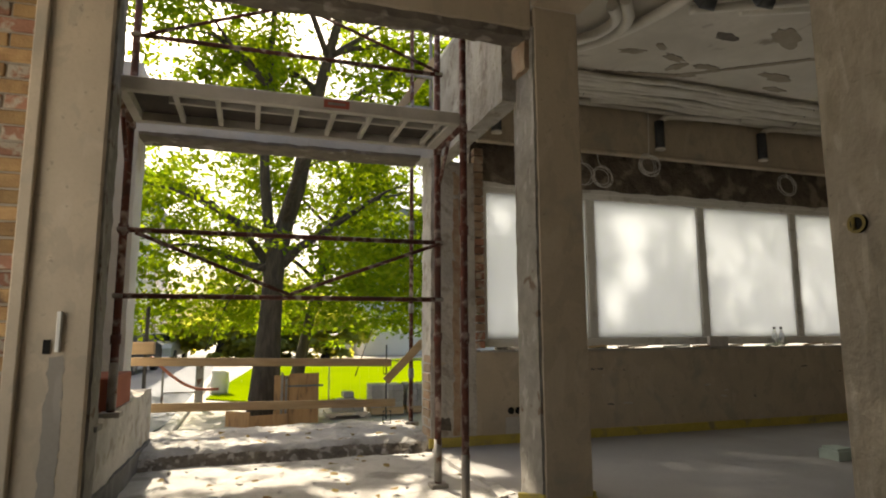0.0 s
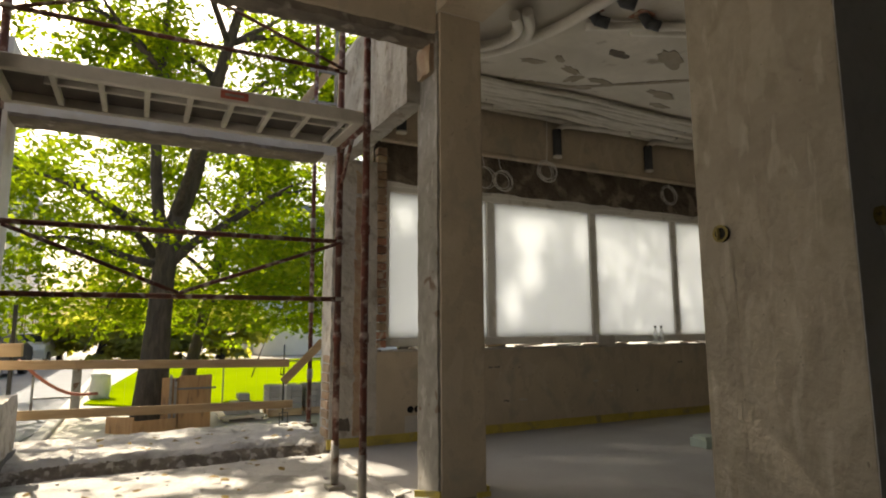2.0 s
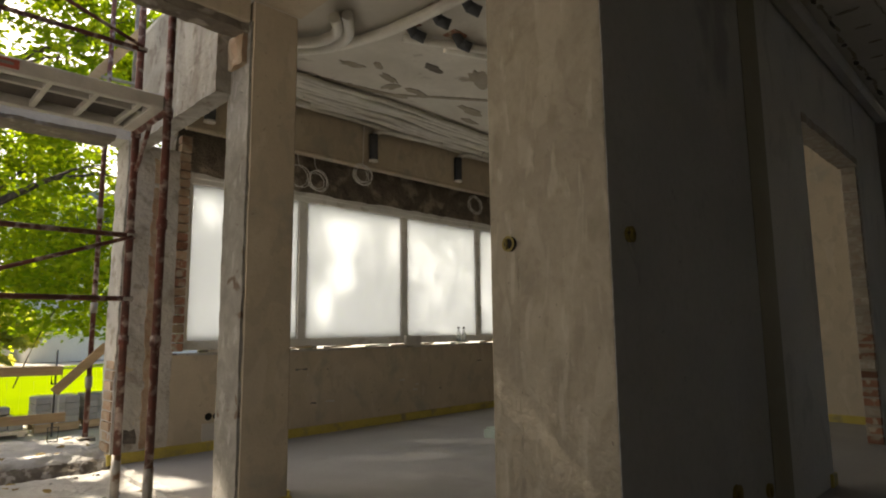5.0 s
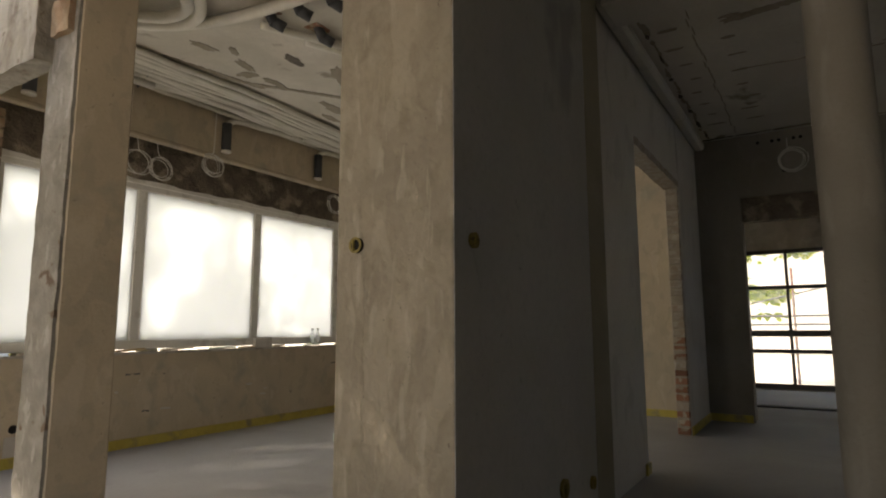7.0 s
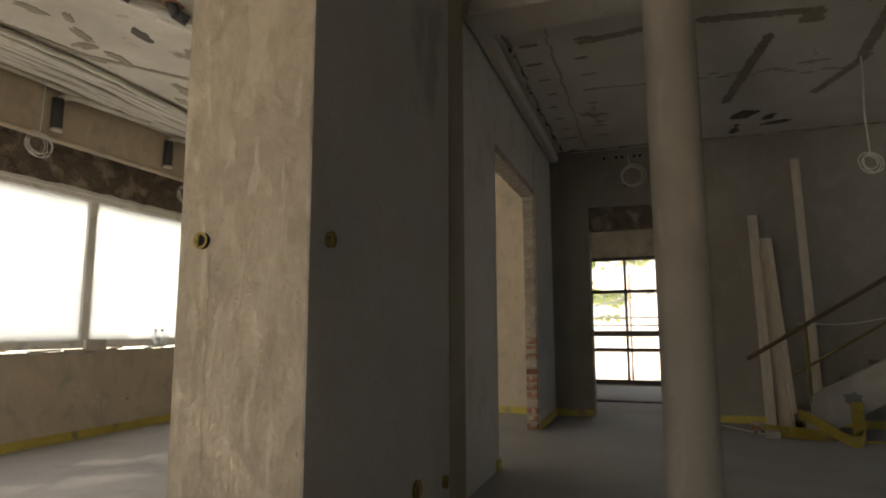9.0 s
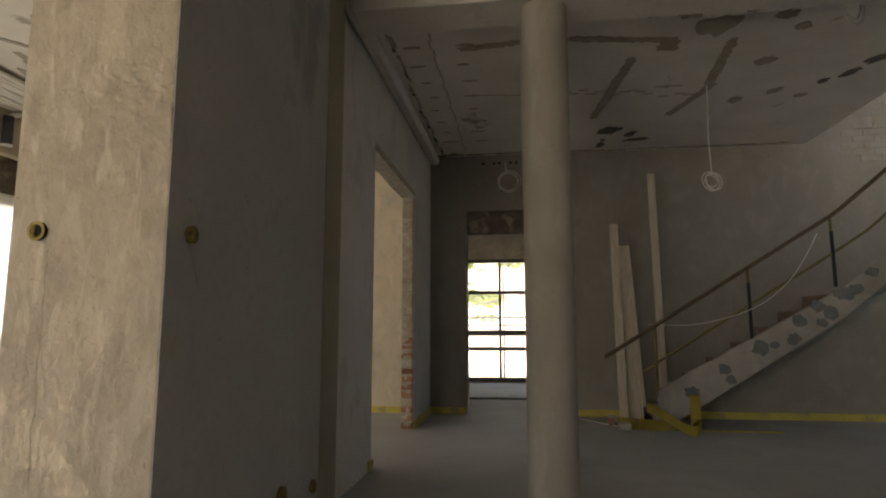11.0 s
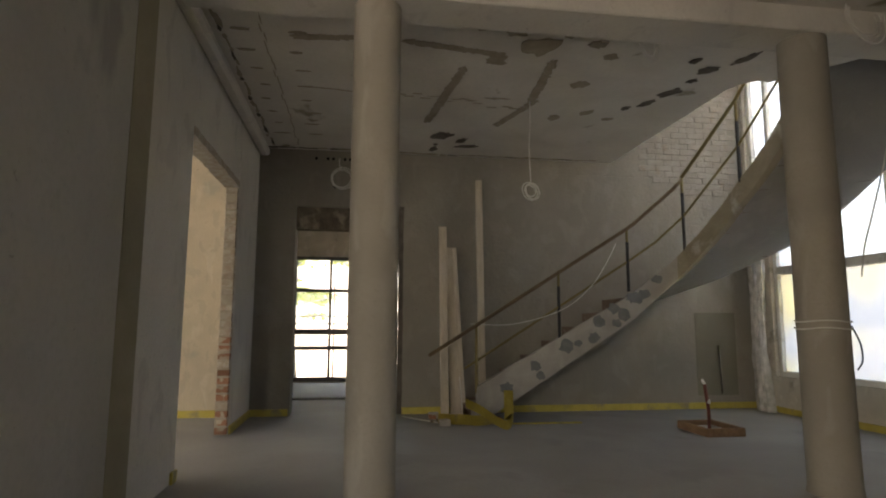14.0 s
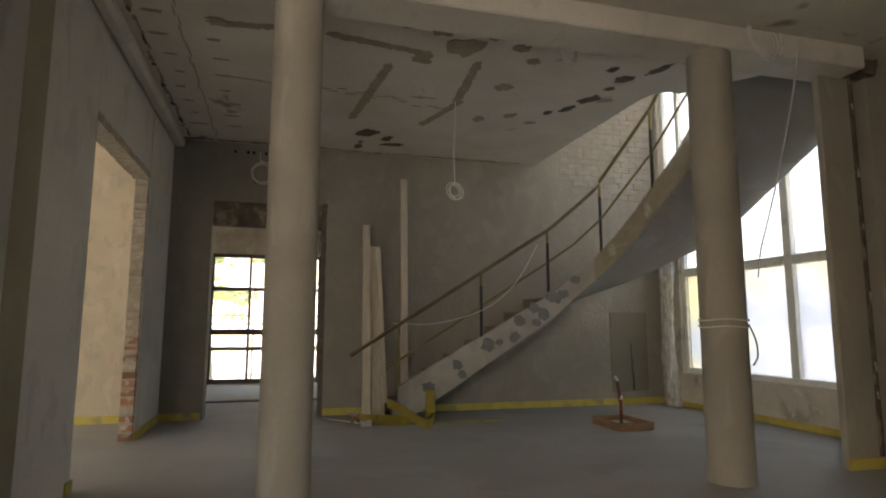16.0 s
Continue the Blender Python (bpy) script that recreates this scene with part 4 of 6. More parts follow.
def stair_at(i, side):
    """A point of the flight at step i; side 0 is the open edge, 1 the wall edge."""
    if i <= N1:
        return Vector((CX + RI + (RO - RI) * side, -1.2 - 2.3 * i / N1, climb(i)))
    k = i - N1
    a = radians(-12.5 * k)
    ri = RI + 0.07 * max(0.0, k - 6.4)
    inner = Vector((CX + ri * math.cos(a), CY + ri * math.sin(a), climb(i)))
    b = radians(-16.2 * k)
    if b > -math.pi / 2:
        outer = Vector((CX + RO * math.cos(b), CY + RO * math.sin(b), climb(i)))
    else:
        run = 0.40 * (k - 90 / 16.2)
        x = CX - run
        outer = Vector((max(x, 3.64), CY - RO + max(0.0, 3.64 - x), climb(i)))
    return inner.lerp(outer, side)


stairs = thing("staircase", (CX + 1.4, -1.4, 0), "bare curved concrete staircase with patched stringer and smooth soffit", "staircase")
for i in range(1, N):
    bm = bmesh.new()
    quad = [stair_at(i, 0.03), stair_at(i, 1), stair_at(i + 1, 1), stair_at(i + 1, 0.03)]
    slab(bm, [(p.x, p.y) for p in quad], 0.0 if i < 2 else climb(i) - 0.03, climb(i) + 0.02)
    riser = [stair_at(i, 0.03), stair_at(i, 1), stair_at(i + 0.1, 1), stair_at(i + 0.1, 0.03)]
    slab(bm, [(p.x, p.y) for p in riser], climb(i - 1), climb(i) - 0.031)
    part("step", bm, TERRAZZO, stairs)
fine = [1.3 + (N - 1.3) * k / 120 for k in range(121)]
RAW = surface("raw_stringer", (0.30, 0.265, 0.20), (0.24, 0.21, 0.16), 4, 35, 0.95, 0.5, stain=(0.40, 0.37, 0.32), stain_scale=4)


def make_stringer(i0, i1, count, material, label):
    bm = bmesh.new()
    rows = []
    for i in (i0 + (i1 - i0) * k / count for k in range(count + 1)):
        top, bot = climb(i) + max(0.03, 0.215 - 0.019 * i), max(0.0, climb(i) - 0.24)
        p, q = stair_at(i, -0.02), stair_at(i, 0.05)
        wob = 0.012 * noise.noise(Vector((i * 1.3, 0, 0)))
        rows.append([bm.verts.new((v.x, v.y, z)) for v, z in ((p, bot), (p, top + wob), (q, top + wob), (q, bot))])
    for r0, r1 in zip(rows, rows[1:]):
        for s in range(4):
            bm.faces.new((r0[s], r0[(s + 1) % 4], r1[(s + 1) % 4], r1[s]))
    bm.faces.new(rows[0]), bm.faces.new(rows[-1])
    return part("stringer", bm, material, stairs, label)


stringer = make_stringer(1.3, 10.6, 60, STRING, "pale plaster stringer with grey filler patches")
make_stringer(10.6, 20.0, 60, RAW, "raw brownish upper stringer")
bm = bmesh.new()
rows = []
for i in fine:
    line = []
    for q in range(9):
        side = 0.0 + 1.03 * q / 8
        p = stair_at(i, side)
        jag = 0.015 * noise.noise(Vector((i * 3.1, 5, 0))) if q == 8 else 0
        line.append(bm.verts.new((p.x, p.y, max(0.0, climb(i) - 0.23 + jag - 0.02 * math.sin(q / 8 * math.pi)))))
    rows.append(line)
for r0, r1 in zip(rows, rows[1:]):
    for q in range(8):
        bm.faces.new((r0[q], r0[q + 1], r1[q + 1], r1[q]))
bmesh.ops.solidify(bm, geom=bm.faces[:], thickness=0.05)
part("soffit", bm, surface("soffit_plaster", (0.43, 0.415, 0.39), (0.36, 0.345, 0.325), 1.0, 40, 0.9, 0.15, layers=(((0.50, 0.485, 0.46), 3.0, 0.52, 0.66, 0.5, (1, 1, 1)),)), stairs, "smooth grey plastered underside", True)
rnd = random.Random(8)
for i, dz, sz in ((2.5, 0.02, 0.065), (3.7, 0.05, 0.06), (5.0, 0.04, 0.075), (6.2, -0.08, 0.06), (6.4, 0.07, 0.07), (7.1, 0.10, 0.065), (7.5, -0.04, 0.075), (7.9, 0.09, 0.06), (8.6, 0.0, 0.06), (3.9, -0.1, 0.05), (7.2, -0.09, 0.05), (8.2, 0.03, 0.06), (9.4, 0.04, 0.05), (5.5, -0.02, 0.04)):
    p = stair_at(i, -0.022)
    ring = [(math.cos(a) * sz * 1.15 * rr, math.sin(a) * sz * rr) for a, rr in ((2 * math.pi * k / 14, 1 + rnd.uniform(-0.25, 0.25)) for k in range(14))]
    bm = slab(bmesh.new(), ring, -0.01, 0.004)
    ahead = stair_at(i + 0.05, -0.022) - stair_at(i - 0.05, -0.022)
    ahead.z = 0
    ahead.normalize()
    out = Vector((ahead.y, -ahead.x, 0))
    bm.transform(Matrix.Translation(p + Vector((0, 0, dz - 0.06))) @ Matrix((ahead, Vector((0, 0, 1)), out)).transposed().to_4x4())
    part("filler_patch", bm, PATCHC, stringer, "grey filler patch")
railing = part("handrail", tube(bmesh.new(), [stair_at(i, 0.0) + Vector((0, 0, 0.88)) for i in [-0.6 + 0.4 * k for k in range(30)]], 0.022, 8), BROWNRAIL, stairs, "brown wooden handrail")
part("handrail", tube(bmesh.new(), [stair_at(11.0 + 3.4 * k if k < 2 else 11.2 + 3.1 * k, 0.0) + Vector((0, 0, 0.91 + 0.06 * k)) for k in range(3)], 0.021, 8), BRASS, stairs, "yellowish upper handrail")
part("lower_rail", tube(bmesh.new(), [stair_at(i, 0.0) + Vector((0, 0, 0.48 if i < 9 else 0.43)) for i in (0.8, 4.0, 7.8, 9.4, 11.0, 14.4, 17.4, 19.5)], 0.014, 8), BRASS, stairs, "yellowish lower rail")
for i in (1.3, 4.75, 7.8, 11.0, 14.4, 17.4):
    p = stair_at(i, 0.0)
    post = part("post", boxes((p.x - 0.015, p.x + 0.015, p.y - 0.015, p.y + 0.015, p.z + (0.12 if i < 10 else 0.01), p.z + 0.72), bevel=0.004), BLACK if i > 2 else BRASS, stairs, "dark steel post" if i > 2 else "")
    part("post_top", boxes((p.x - 0.013, p.x + 0.013, p.y - 0.013, p.y + 0.013, p.z + 0.70, p.z + (0.90 if i < 12 else 0.97)), bevel=0.004), BRASS, post)


# ---- scaffold in the bay ----
scaf = thing("scaffold", (-0.4, 3.92, 0.0), "rusty red tube scaffold with a metal deck in the bay", "scaffold")
XL, XR, YN, YF = -1.455, 0.645, 3.65, 4.2
for x, y, z0 in ((XR, YF, -0.02), (XR + 0.01, YN, -0.02), (XL, YF, 0.56), (XL, YN, 0.56)):
    std = part("standard", bar((x, y, z0 + 0.02), (x, y, 3.7), 0.024, 10), RUST, scaf, "rust-red steel tube")
    part("jack", bar((x, y, z0 + 0.03), (x, y, z0 + 0.32), 0.0275, 10), STEEL, std, "bare threaded jack")
    part("foot_plate", boxes((x - 0.06, x + 0.06, y - 0.06, y + 0.06, z0 - 0.01, z0 + 0.02), bevel=0.003), STEEL, std)
    for z in (1.02, 1.72, 2.42):
        part("coupler", tube(bmesh.new(), [(x, y, z - 0.03), (x, y, z + 0.03)], 0.031, 10), RUST, std)
for z in (1.29, 1.71, 3.02):
    part("guard_rail", bar((XL - 0.03, YF - 0.03, z), (XR + 0.03, YF - 0.03, z), 0.017), RUST, scaf)
    for x in (XL, XR):
        part("clip", boxes((x - 0.03, x + 0.03, YF - 0.055, YF - 0.015, z - 0.012, z + 0.012), bevel=0.003), STEEL, scaf)
mid = -0.42
for p, q in (((XL + 0.08, 1.69), (mid, 1.31)), ((mid, 1.31), (XR, 1.70)), ((XL + 0.06, 3.02), (mid, 3.40)), ((mid, 3.40), (XR, 3.03))):
    part("brace", bar((p[0], YF - 0.05, p[1]), (q[0], YF - 0.05, q[1]), 0.013), RUST, scaf)
for x in (XL, XR):
    part("transom", bar((x, YN, 2.43), (x, YF, 2.43), 0.022), RUST, scaf)
    part("knee", bar((x, YF - 0.05, 2.15), (x, YF - 0.28, 2.42), 0.014), RUST, scaf)
deck = part("deck", boxes((XL, XR - 0.02, YN - 0.02, YN + 0.03, 2.435, 2.52), (XL, XR - 0.02, YF - 0.03, YF + 0.02, 2.435, 2.52), bevel=0.006), ALU, scaf, "grey metal deck edge beams")
part("deck_board", boxes((XL + 0.02, XR - 0.04, YN + 0.03, YF - 0.03, 2.495, 2.51)), PLYDARK, deck, "dirty dark plywood")
part("cap", boxes((XL - 0.01, XL + 0.07, YN - 0.01, YF + 0.01, 2.43, 2.505), bevel=0.004), ALU, deck)
part("cap", boxes((XR - 0.09, XR - 0.01, YN - 0.01, YF + 0.01, 2.43, 2.505), bevel=0.004), ALU, deck)
for k in range(8):
    x = XL + 0.32 + 0.235 * k
    part("rib", boxes((x - 0.016, x + 0.016, YN + 0.03, YF - 0.03, 2.445, 2.485), bevel=0.004), ALU, deck)
part("side_rib", boxes((XL + 0.27, XR - 0.09, YN + 0.16, YN + 0.185, 2.445, 2.485), bevel=0.004), ALU, deck)
plate = part("plate", boxes((-0.275, -0.115, YN - 0.024, YN - 0.019, 2.455, 2.505)), REDPLATE, deck, "faded red plate with an unreadable line")
part("text_bar", boxes((-0.25, -0.14, YN - 0.0265, YN - 0.0235, 2.472, 2.488)), STEEL, plate)

# outer scaffold standard and its rails beyond the wall end
outer = thing("outer_scaffold", (0.97, 6.2, 0.10), "thin steel scaffold standards outside the opening", "scaffold")
part("standard", bar((0.97, 6.2, 0.12), (0.97, 6.2, 5.2), 0.022, 10), RUST, outer)
part("foot_plate", boxes((0.90, 1.04, 6.13, 6.27, 0.09, 0.13), bevel=0.003), STEEL, outer)
for z, d in ((0.62, 0.05), (1.3, 0.05), (2.2, 0.05)):
    part("coupler", tube(bmesh.new(), [(0.97, 6.2, z - d), (0.97, 6.2, z + d)], 0.03, 10), STEEL, outer)
part("ledger", bar((0.9, 6.2, 3.92), (1.9, 6.2, 3.92), 0.02), STEEL, outer)
part("ledger", bar((0.9, 6.2, 3.55), (1.9, 6.2, 3.58), 0.02), STEEL, outer)
part("standard", bar((1.22, 6.3, 3.2), (1.22, 6.3, 5.0), 0.02), STEEL, outer)
part("board", plank((0.72, 6.25, 3.35), (1.25, 6.2, 4.15), 0.03, 0.09), PINE, outer, "orange pine board")

# ---- timber edge guard ----
guard = thing("edge_guard", (-0.4, 6.22, 0.1), "two pine boards nailed across the opening as a fall guard", "guard rail")
part("board", plank((-1.70, 6.2, 0.79), (0.755, 6.2, 0.735), 0.03, 0.078), PINE, guard, "pale pine board")
part("board", plank((-1.52, 6.2, 0.365), (0.80, 6.2, 0.325), 0.03, 0.078), PINE, guard, "brown pine board")
part("brace_board", plank((0.69, 6.16, 0.55), (1.08, 6.12, 0.95), 0.03, 0.08), PINE, guard, "short raking pine board")
part("block", boxes((-1.72, -1.5, 6.1, 6.2, 0.86, 0.97), bevel=0.004), PINE, guard)
clamp = part("clamp_post", bar((0.71, 6.225, 0.16), (0.71, 6.225, 0.92), 0.008), BLACK, guard, "thin black clamp bar")
for z0, z1 in ((0.12, 0.24), (0.62, 0.72)):
    bm = bmesh.new()
    tube(bm, [(0.68, 6.225, z0), (0.76, 6.225, z0), (0.76, 6.225, z1), (0.68, 6.225, z1), (0.68, 6.225, z0)], 0.007, 6)
    part("clamp_loop", bm, BLACK, clamp)
part("clamp_post", boxes((-1.60, -1.57, 6.22, 6.25, 0.1, 1.3)), BLACK, guard)
hose = part("hose", tube(bmesh.new(), [(-1.55 + 0.62 * k / 10, 6.3, 0.83 - 0.32 * math.sin(min(1.0, k / 8) * math.pi / 2)) for k in range(11)], 0.014, 8), HOSE, None)
hose.name = "red_hose"
tagged(hose, "red-brown hose sagging from the guard board", "hose")

blockbox = part("red_block", boxes((-1.72, -1.484, 4.26, 4.98, 0.56, 0.78), bevel=0.008), REDBOX, None)
tagged(blockbox, "brick-red box standing on the low parapet", "box")
pipe = part("scaffold_pipe", bar((-1.56, 4.1, 0.56), (-1.54, 4.12, 0.75), 0.014), BLACK, None)
tagged(pipe, "short black pipe stub on the parapet", "pipe")
rnd = random.Random(31)
bm = bmesh.new()
for k in range(46):
    x, y = rnd.uniform(-1.3, 0.9), rnd.uniform(3.6, 6.2)
    z = 0.0 if y < 5.3 else 0.13
    s, a = rnd.uniform(0.02, 0.045), rnd.uniform(0, 6.3)
    vs = [bm.verts.new((x + math.cos(a + q) * s * m, y + math.sin(a + q) * s * m, z + 0.004 + rnd.uniform(0, 0.02))) for q, m in ((0, 1.2), (1.2, 0.8), (2.2, 0.9), (3.3, 0.7), (4.3, 0.9), (5.2, 0.8))]
    bm.faces.new(vs)
dry = part("dry_leaves", bm, surface("dry_leaf", (0.30, 0.22, 0.07), (0.16, 0.09, 0.04), 12, 60, 0.9, 0.1), None)
tagged(dry, "scattered dry leaves and crumbs on the concrete", "leaves", kind="stuff")
bm = bmesh.new()
for k in range(34):
    x, y = rnd.uniform(-1.45, 0.95), rnd.choice((rnd.uniform(5.12, 5.34), rnd.uniform(3.7, 5.3)))
    s = rnd.uniform(0.005, 0.014)
    box(bm, x - s, x + s, y - s, y + s * 0.8, -0.03, -0.03 + s * 1.4, s * 0.3)
crumbs = part("rubble", bm, ROUGHC, None)
tagged(crumbs, "small concrete crumbs along the broken threshold", "rubble", kind="stuff")


# ---- ceiling services in the window room ----
def wavy(points, n=24, amp=0.01, seed=0):
    pts = [Vector(p) for p in points]
    out = []
    for k in range(n + 1):
        f = k / n * (len(pts) - 1)
        i = min(int(f), len(pts) - 2)
        u = f - i
        p0, p1, p2, p3 = pts[max(i - 1, 0)], pts[i], pts[i + 1], pts[min(i + 2, len(pts) - 1)]
        q = 0.5 * ((2 * p1) + (p2 - p0) * u + (2 * p0 - 5 * p1 + 4 * p2 - p3) * u * u + (3 * p1 - p0 - 3 * p2 + p3) * u ** 3)
        out.append(q + noise.noise_vector(Vector((seed * 3.7, k * 0.35, seed))) * amp)
    return out


bundle = thing("conduit_bundle", (4.0, 5.0, 3.5), "bundle of pale flexible conduits strapped under the ceiling", "conduit")
for k in range(11):
    y = 4.84 + 0.05 * k
    z = 3.540 - 0.007 * (k % 3) - 0.007 * k
    pts = [(1.47, y + 0.02 * math.sin(k), z), (2.6, y - 0.02, z), (3.5, y - 0.06 + 0.05 * math.sin(k * 1.3), z), (4.6, y - 0.03, z - 0.01), (5.6, y + 0.03 * math.sin(k * 2), z), (7.2, y, z)]
    part("conduit", tube(bmesh.new(), wavy(pts, 40, 0.016, k), 0.029, 8), CONDUIT, bundle)
for x in (2.45, 3.9, 5.3):
    part("strap", tube(bmesh.new(), [(x, 4.79, 3.585), (x + 0.02, 4.83, 3.53), (x + 0.05, 5.05, 3.495), (x + 0.1, 5.36, 3.43), (x + 0.1, 5.4, 3.58)], 0.006, 5), DARKC, bundle, "dark strap")
ducts = thing("large_conduits", (2.1, 3.8, 3.5), "fat pale flexible ducts bending under the ceiling", "duct")
for k, pts in enumerate((((1.48, 4.42, 3.50), (1.75, 4.3, 3.50), (1.98, 4.05, 3.50), (2.0, 3.8, 3.5), (1.85, 3.62, 3.5)), ((1.48, 4.5, 3.50), (1.85, 4.38, 3.50), (2.12, 4.08, 3.51), (2.1, 3.78, 3.5), (1.92, 3.55, 3.52)),
                         ((1.48, 4.62, 3.52), (2.0, 4.3, 3.52), (2.25, 3.8, 3.52), (2.36, 3.2, 3.52), (2.4, 2.2, 3.52)), ((2.5, 3.55, 3.53), (3.2, 3.2, 3.53), (3.9, 2.9, 3.53), (5.5, 2.4, 3.53)), ((2.9, 3.45, 3.53), (3.5, 3.2, 3.53), (4.4, 2.95, 3.53), (5.6, 2.8, 3.53)))):
    part("duct", tube(bmesh.new(), wavy(pts, 24, 0.006, 50 + k), 0.045 if k < 3 else 0.035, 12), CONDUIT, ducts)
for k, (x, y, a) in enumerate(((2.45, 3.42, 0.4), (2.44, 3.12, 0.2), (2.85, 3.27, 0.5), (2.47, 2.82, 0.3))):
    stub = thing("pipe_stub", (x, y, 3.58), "short dark grey drain pipe stub poking from the ceiling", "pipe", "ceiling pipe stubs")
    part("pipe", bar((x, y, 3.60), (x + 0.05 * math.cos(a), y - 0.03, 3.49), 0.042, 14), DARKGREY, stub)
    part("elbow", bar((x + 0.04, y - 0.02, 3.51), (x + 0.12, y - 0.07, 3.475), 0.045, 14), DARKGREY, stub)
    ringbm = rough(x - 0.08, x + 0.08, y - 0.07, y + 0.07, 3.572, 3.584, 0.03, 0.012, 14, k)
    part("brick_hole", ringbm, BRICK, stub, "reddish broken hole edge")
for x in (1.62, 3.58, 5.02):
    lamp_pipe = thing("wall_pipe", (x, 5.36, 3.06), "dark grey pipe stub hanging in front of the wall", "pipe", "wall pipe stubs")
    part("pipe", bar((x, 5.33, 3.04), (x, 5.33, 3.36), 0.052, 16), DARKGREY, lamp_pipe)
    part("rim", bar((x, 5.33, 3.03), (x, 5.33, 3.05), 0.055, 16), CONDUIT, lamp_pipe, "pale end ring")
    part("bend", tube(bmesh.new(), wavy([(x, 5.33, 3.34), (x + 0.12, 5.31, 3.42), (x + 0.5, 5.25, 3.42), (x + 1.0, 5.2, 3.43)], 12, 0.004, x), 0.032, 10), CONDUIT, lamp_pipe)


def cable_coil(name, at, r, turns, lean, drop=None, group="", label="coil of white cable hanging from the ceiling", thick=0.0045, normal=(0, 1, 0)):
    """A loop of cable hanging at a point, with a lead up to its support."""
    at = Vector(at)
    n = Vector(normal).normalized()
    side = n.cross(Vector((0, 0, 1))).normalized()
    coil = thing(name, at, label, "cable", group)
    rn = random.Random(int(at.x * 100 + at.z * 31))
    for q in range(turns):
        rr = r * rn.uniform(0.68, 1.1)
        c = at + side * rn.uniform(-0.02, 0.02) + n * rn.uniform(-0.015, 0.015)
        tilt = rn.uniform(-lean, lean)
        pts = [c + side * math.cos(a) * rr * rn.uniform(0.95, 1.05) + Vector((0, 0, math.sin(a) * rr)) + n * math.sin(a + tilt) * 0.02 * lean for a in (2 * math.pi * k / 20 for k in range(21))]
        part("loop", tube(bmesh.new(), pts, thick, 6), CABLE, coil)
    if drop:
        part("lead", tube(bmesh.new(), wavy([drop, (Vector(drop) + at) / 2 + Vector((0.01, 0.01, 0)), at + Vector((0, 0, r))], 10, 0.006, at.x), thick, 6), CABLE, coil)
    return coil


cable_coil("cable_coil", (2.85, 5.36, 2.68), 0.115, 4, 1.0, (2.80, 5.39, 2.98), "window wall cable coils")
cable_coil("cable_coil", (2.62, 5.37, 2.70), 0.12, 2, 1.0, (2.60, 5.39, 2.98), "window wall cable coils")
cable_coil("cable_coil", (3.40, 5.30, 2.84), 0.13, 5, 1.5, (3.38, 5.25, 3.5), "window wall cable coils")
cable_coil("cable_coil", (5.40, 5.36, 2.77), 0.12, 3, 1.0, (5.42, 5.39, 2.98), "window wall cable coils")
cable_coil("cable_coil", (5.2, -1.91, 2.45), 0.085, 4, 0.8, (5.17, -1.91, 3.38), "hall ceiling cables", "white cable loop hanging from the hall ceiling", 0.006, (1, 0.3, 0))
cable_coil("cable_coil", (7.2, 0.02, 3.0), 0.17, 3, 0.8, (7.22, 0.05, 3.27), "hall ceiling cables", "white cable loop on the wall over the doorway", 0.006, (1, 0, 0))
cable_coil("cable_coil", (3.75, -2.45, 3.36), 0.14, 2, 0.6, None, "hall ceiling cables", "loose white cable ring under the ceiling", 0.004, (0.3, 0.2, 1.0))
cable_coil("cable_coil", (3.09, -3.77, 3.30), 0.20, 3, 1.0, (3.08, -3.77, 3.52), "hall ceiling cables", "white cable loops hanging from the beam", 0.006, (1, 0.2, 0))
lead = part("hanging_cable", tube(bmesh.new(), wavy([(3.08, -4.08, 3.3), (3.06, -3.98, 2.9), (3.05, -3.76, 2.2), (3.08, -3.61, 1.7), (3.11, -3.58, 1.45)], 20, 0.006, 9), 0.006, 6), CABLE, None)
tagged(lead, "white cable hanging slack from the beam to the column", "cable")
tie = thing("column_tie", (3.3, -3.4, 1.12), "white cable wound twice round the column", "cable")
for z in (1.10, 1.15):
    part("turn", tube(bmesh.new(), [(3.3 + 0.172 * math.cos(a), -3.42 + 0.172 * math.sin(a), z + 0.006 * math.sin(3 * a)) for a in (2 * math.pi * k / 40 for k in range(41))], 0.006, 6), CABLE, tie)
part("tail", tube(bmesh.new(), wavy([(3.22, -3.57, 1.12), (3.18, -3.59, 1.0), (3.18, -3.595, 0.88), (3.21, -3.58, 0.82)], 10, 0.003, 4), 0.006, 6), DARKGREY, tie)

# ---- small things by the windows ----
for x in (5.12, 5.22):
    bottle = thing("bottle", (x, 5.455, 0.875), "small clear plastic bottle with dark cap on the sill", "bottle", "bottles on the sill")
    bm = tube(bmesh.new(), [(x, 5.455, 0.876), (x, 5.455, 0.886), (x, 5.455, 1.0), (x, 5.455, 1.05), (x, 5.455, 1.075)], 0.03, 12, taper=[0.028, 0.032, 0.032, 0.014, 0.012])
    part("body", bm, CLEAR, bottle)
    part("cap", bar((x, 5.455, 1.07), (x, 5.455, 1.095), 0.015, 10), BLACK, bottle)
card = part("grey_pad", boxes((4.17, 4.42, 5.42, 5.47, 0.875, 0.99), bevel=0.004), COOL, None)
tagged(card, "grey insulation offcut standing on the sill", "offcut")
rnd = random.Random(77)
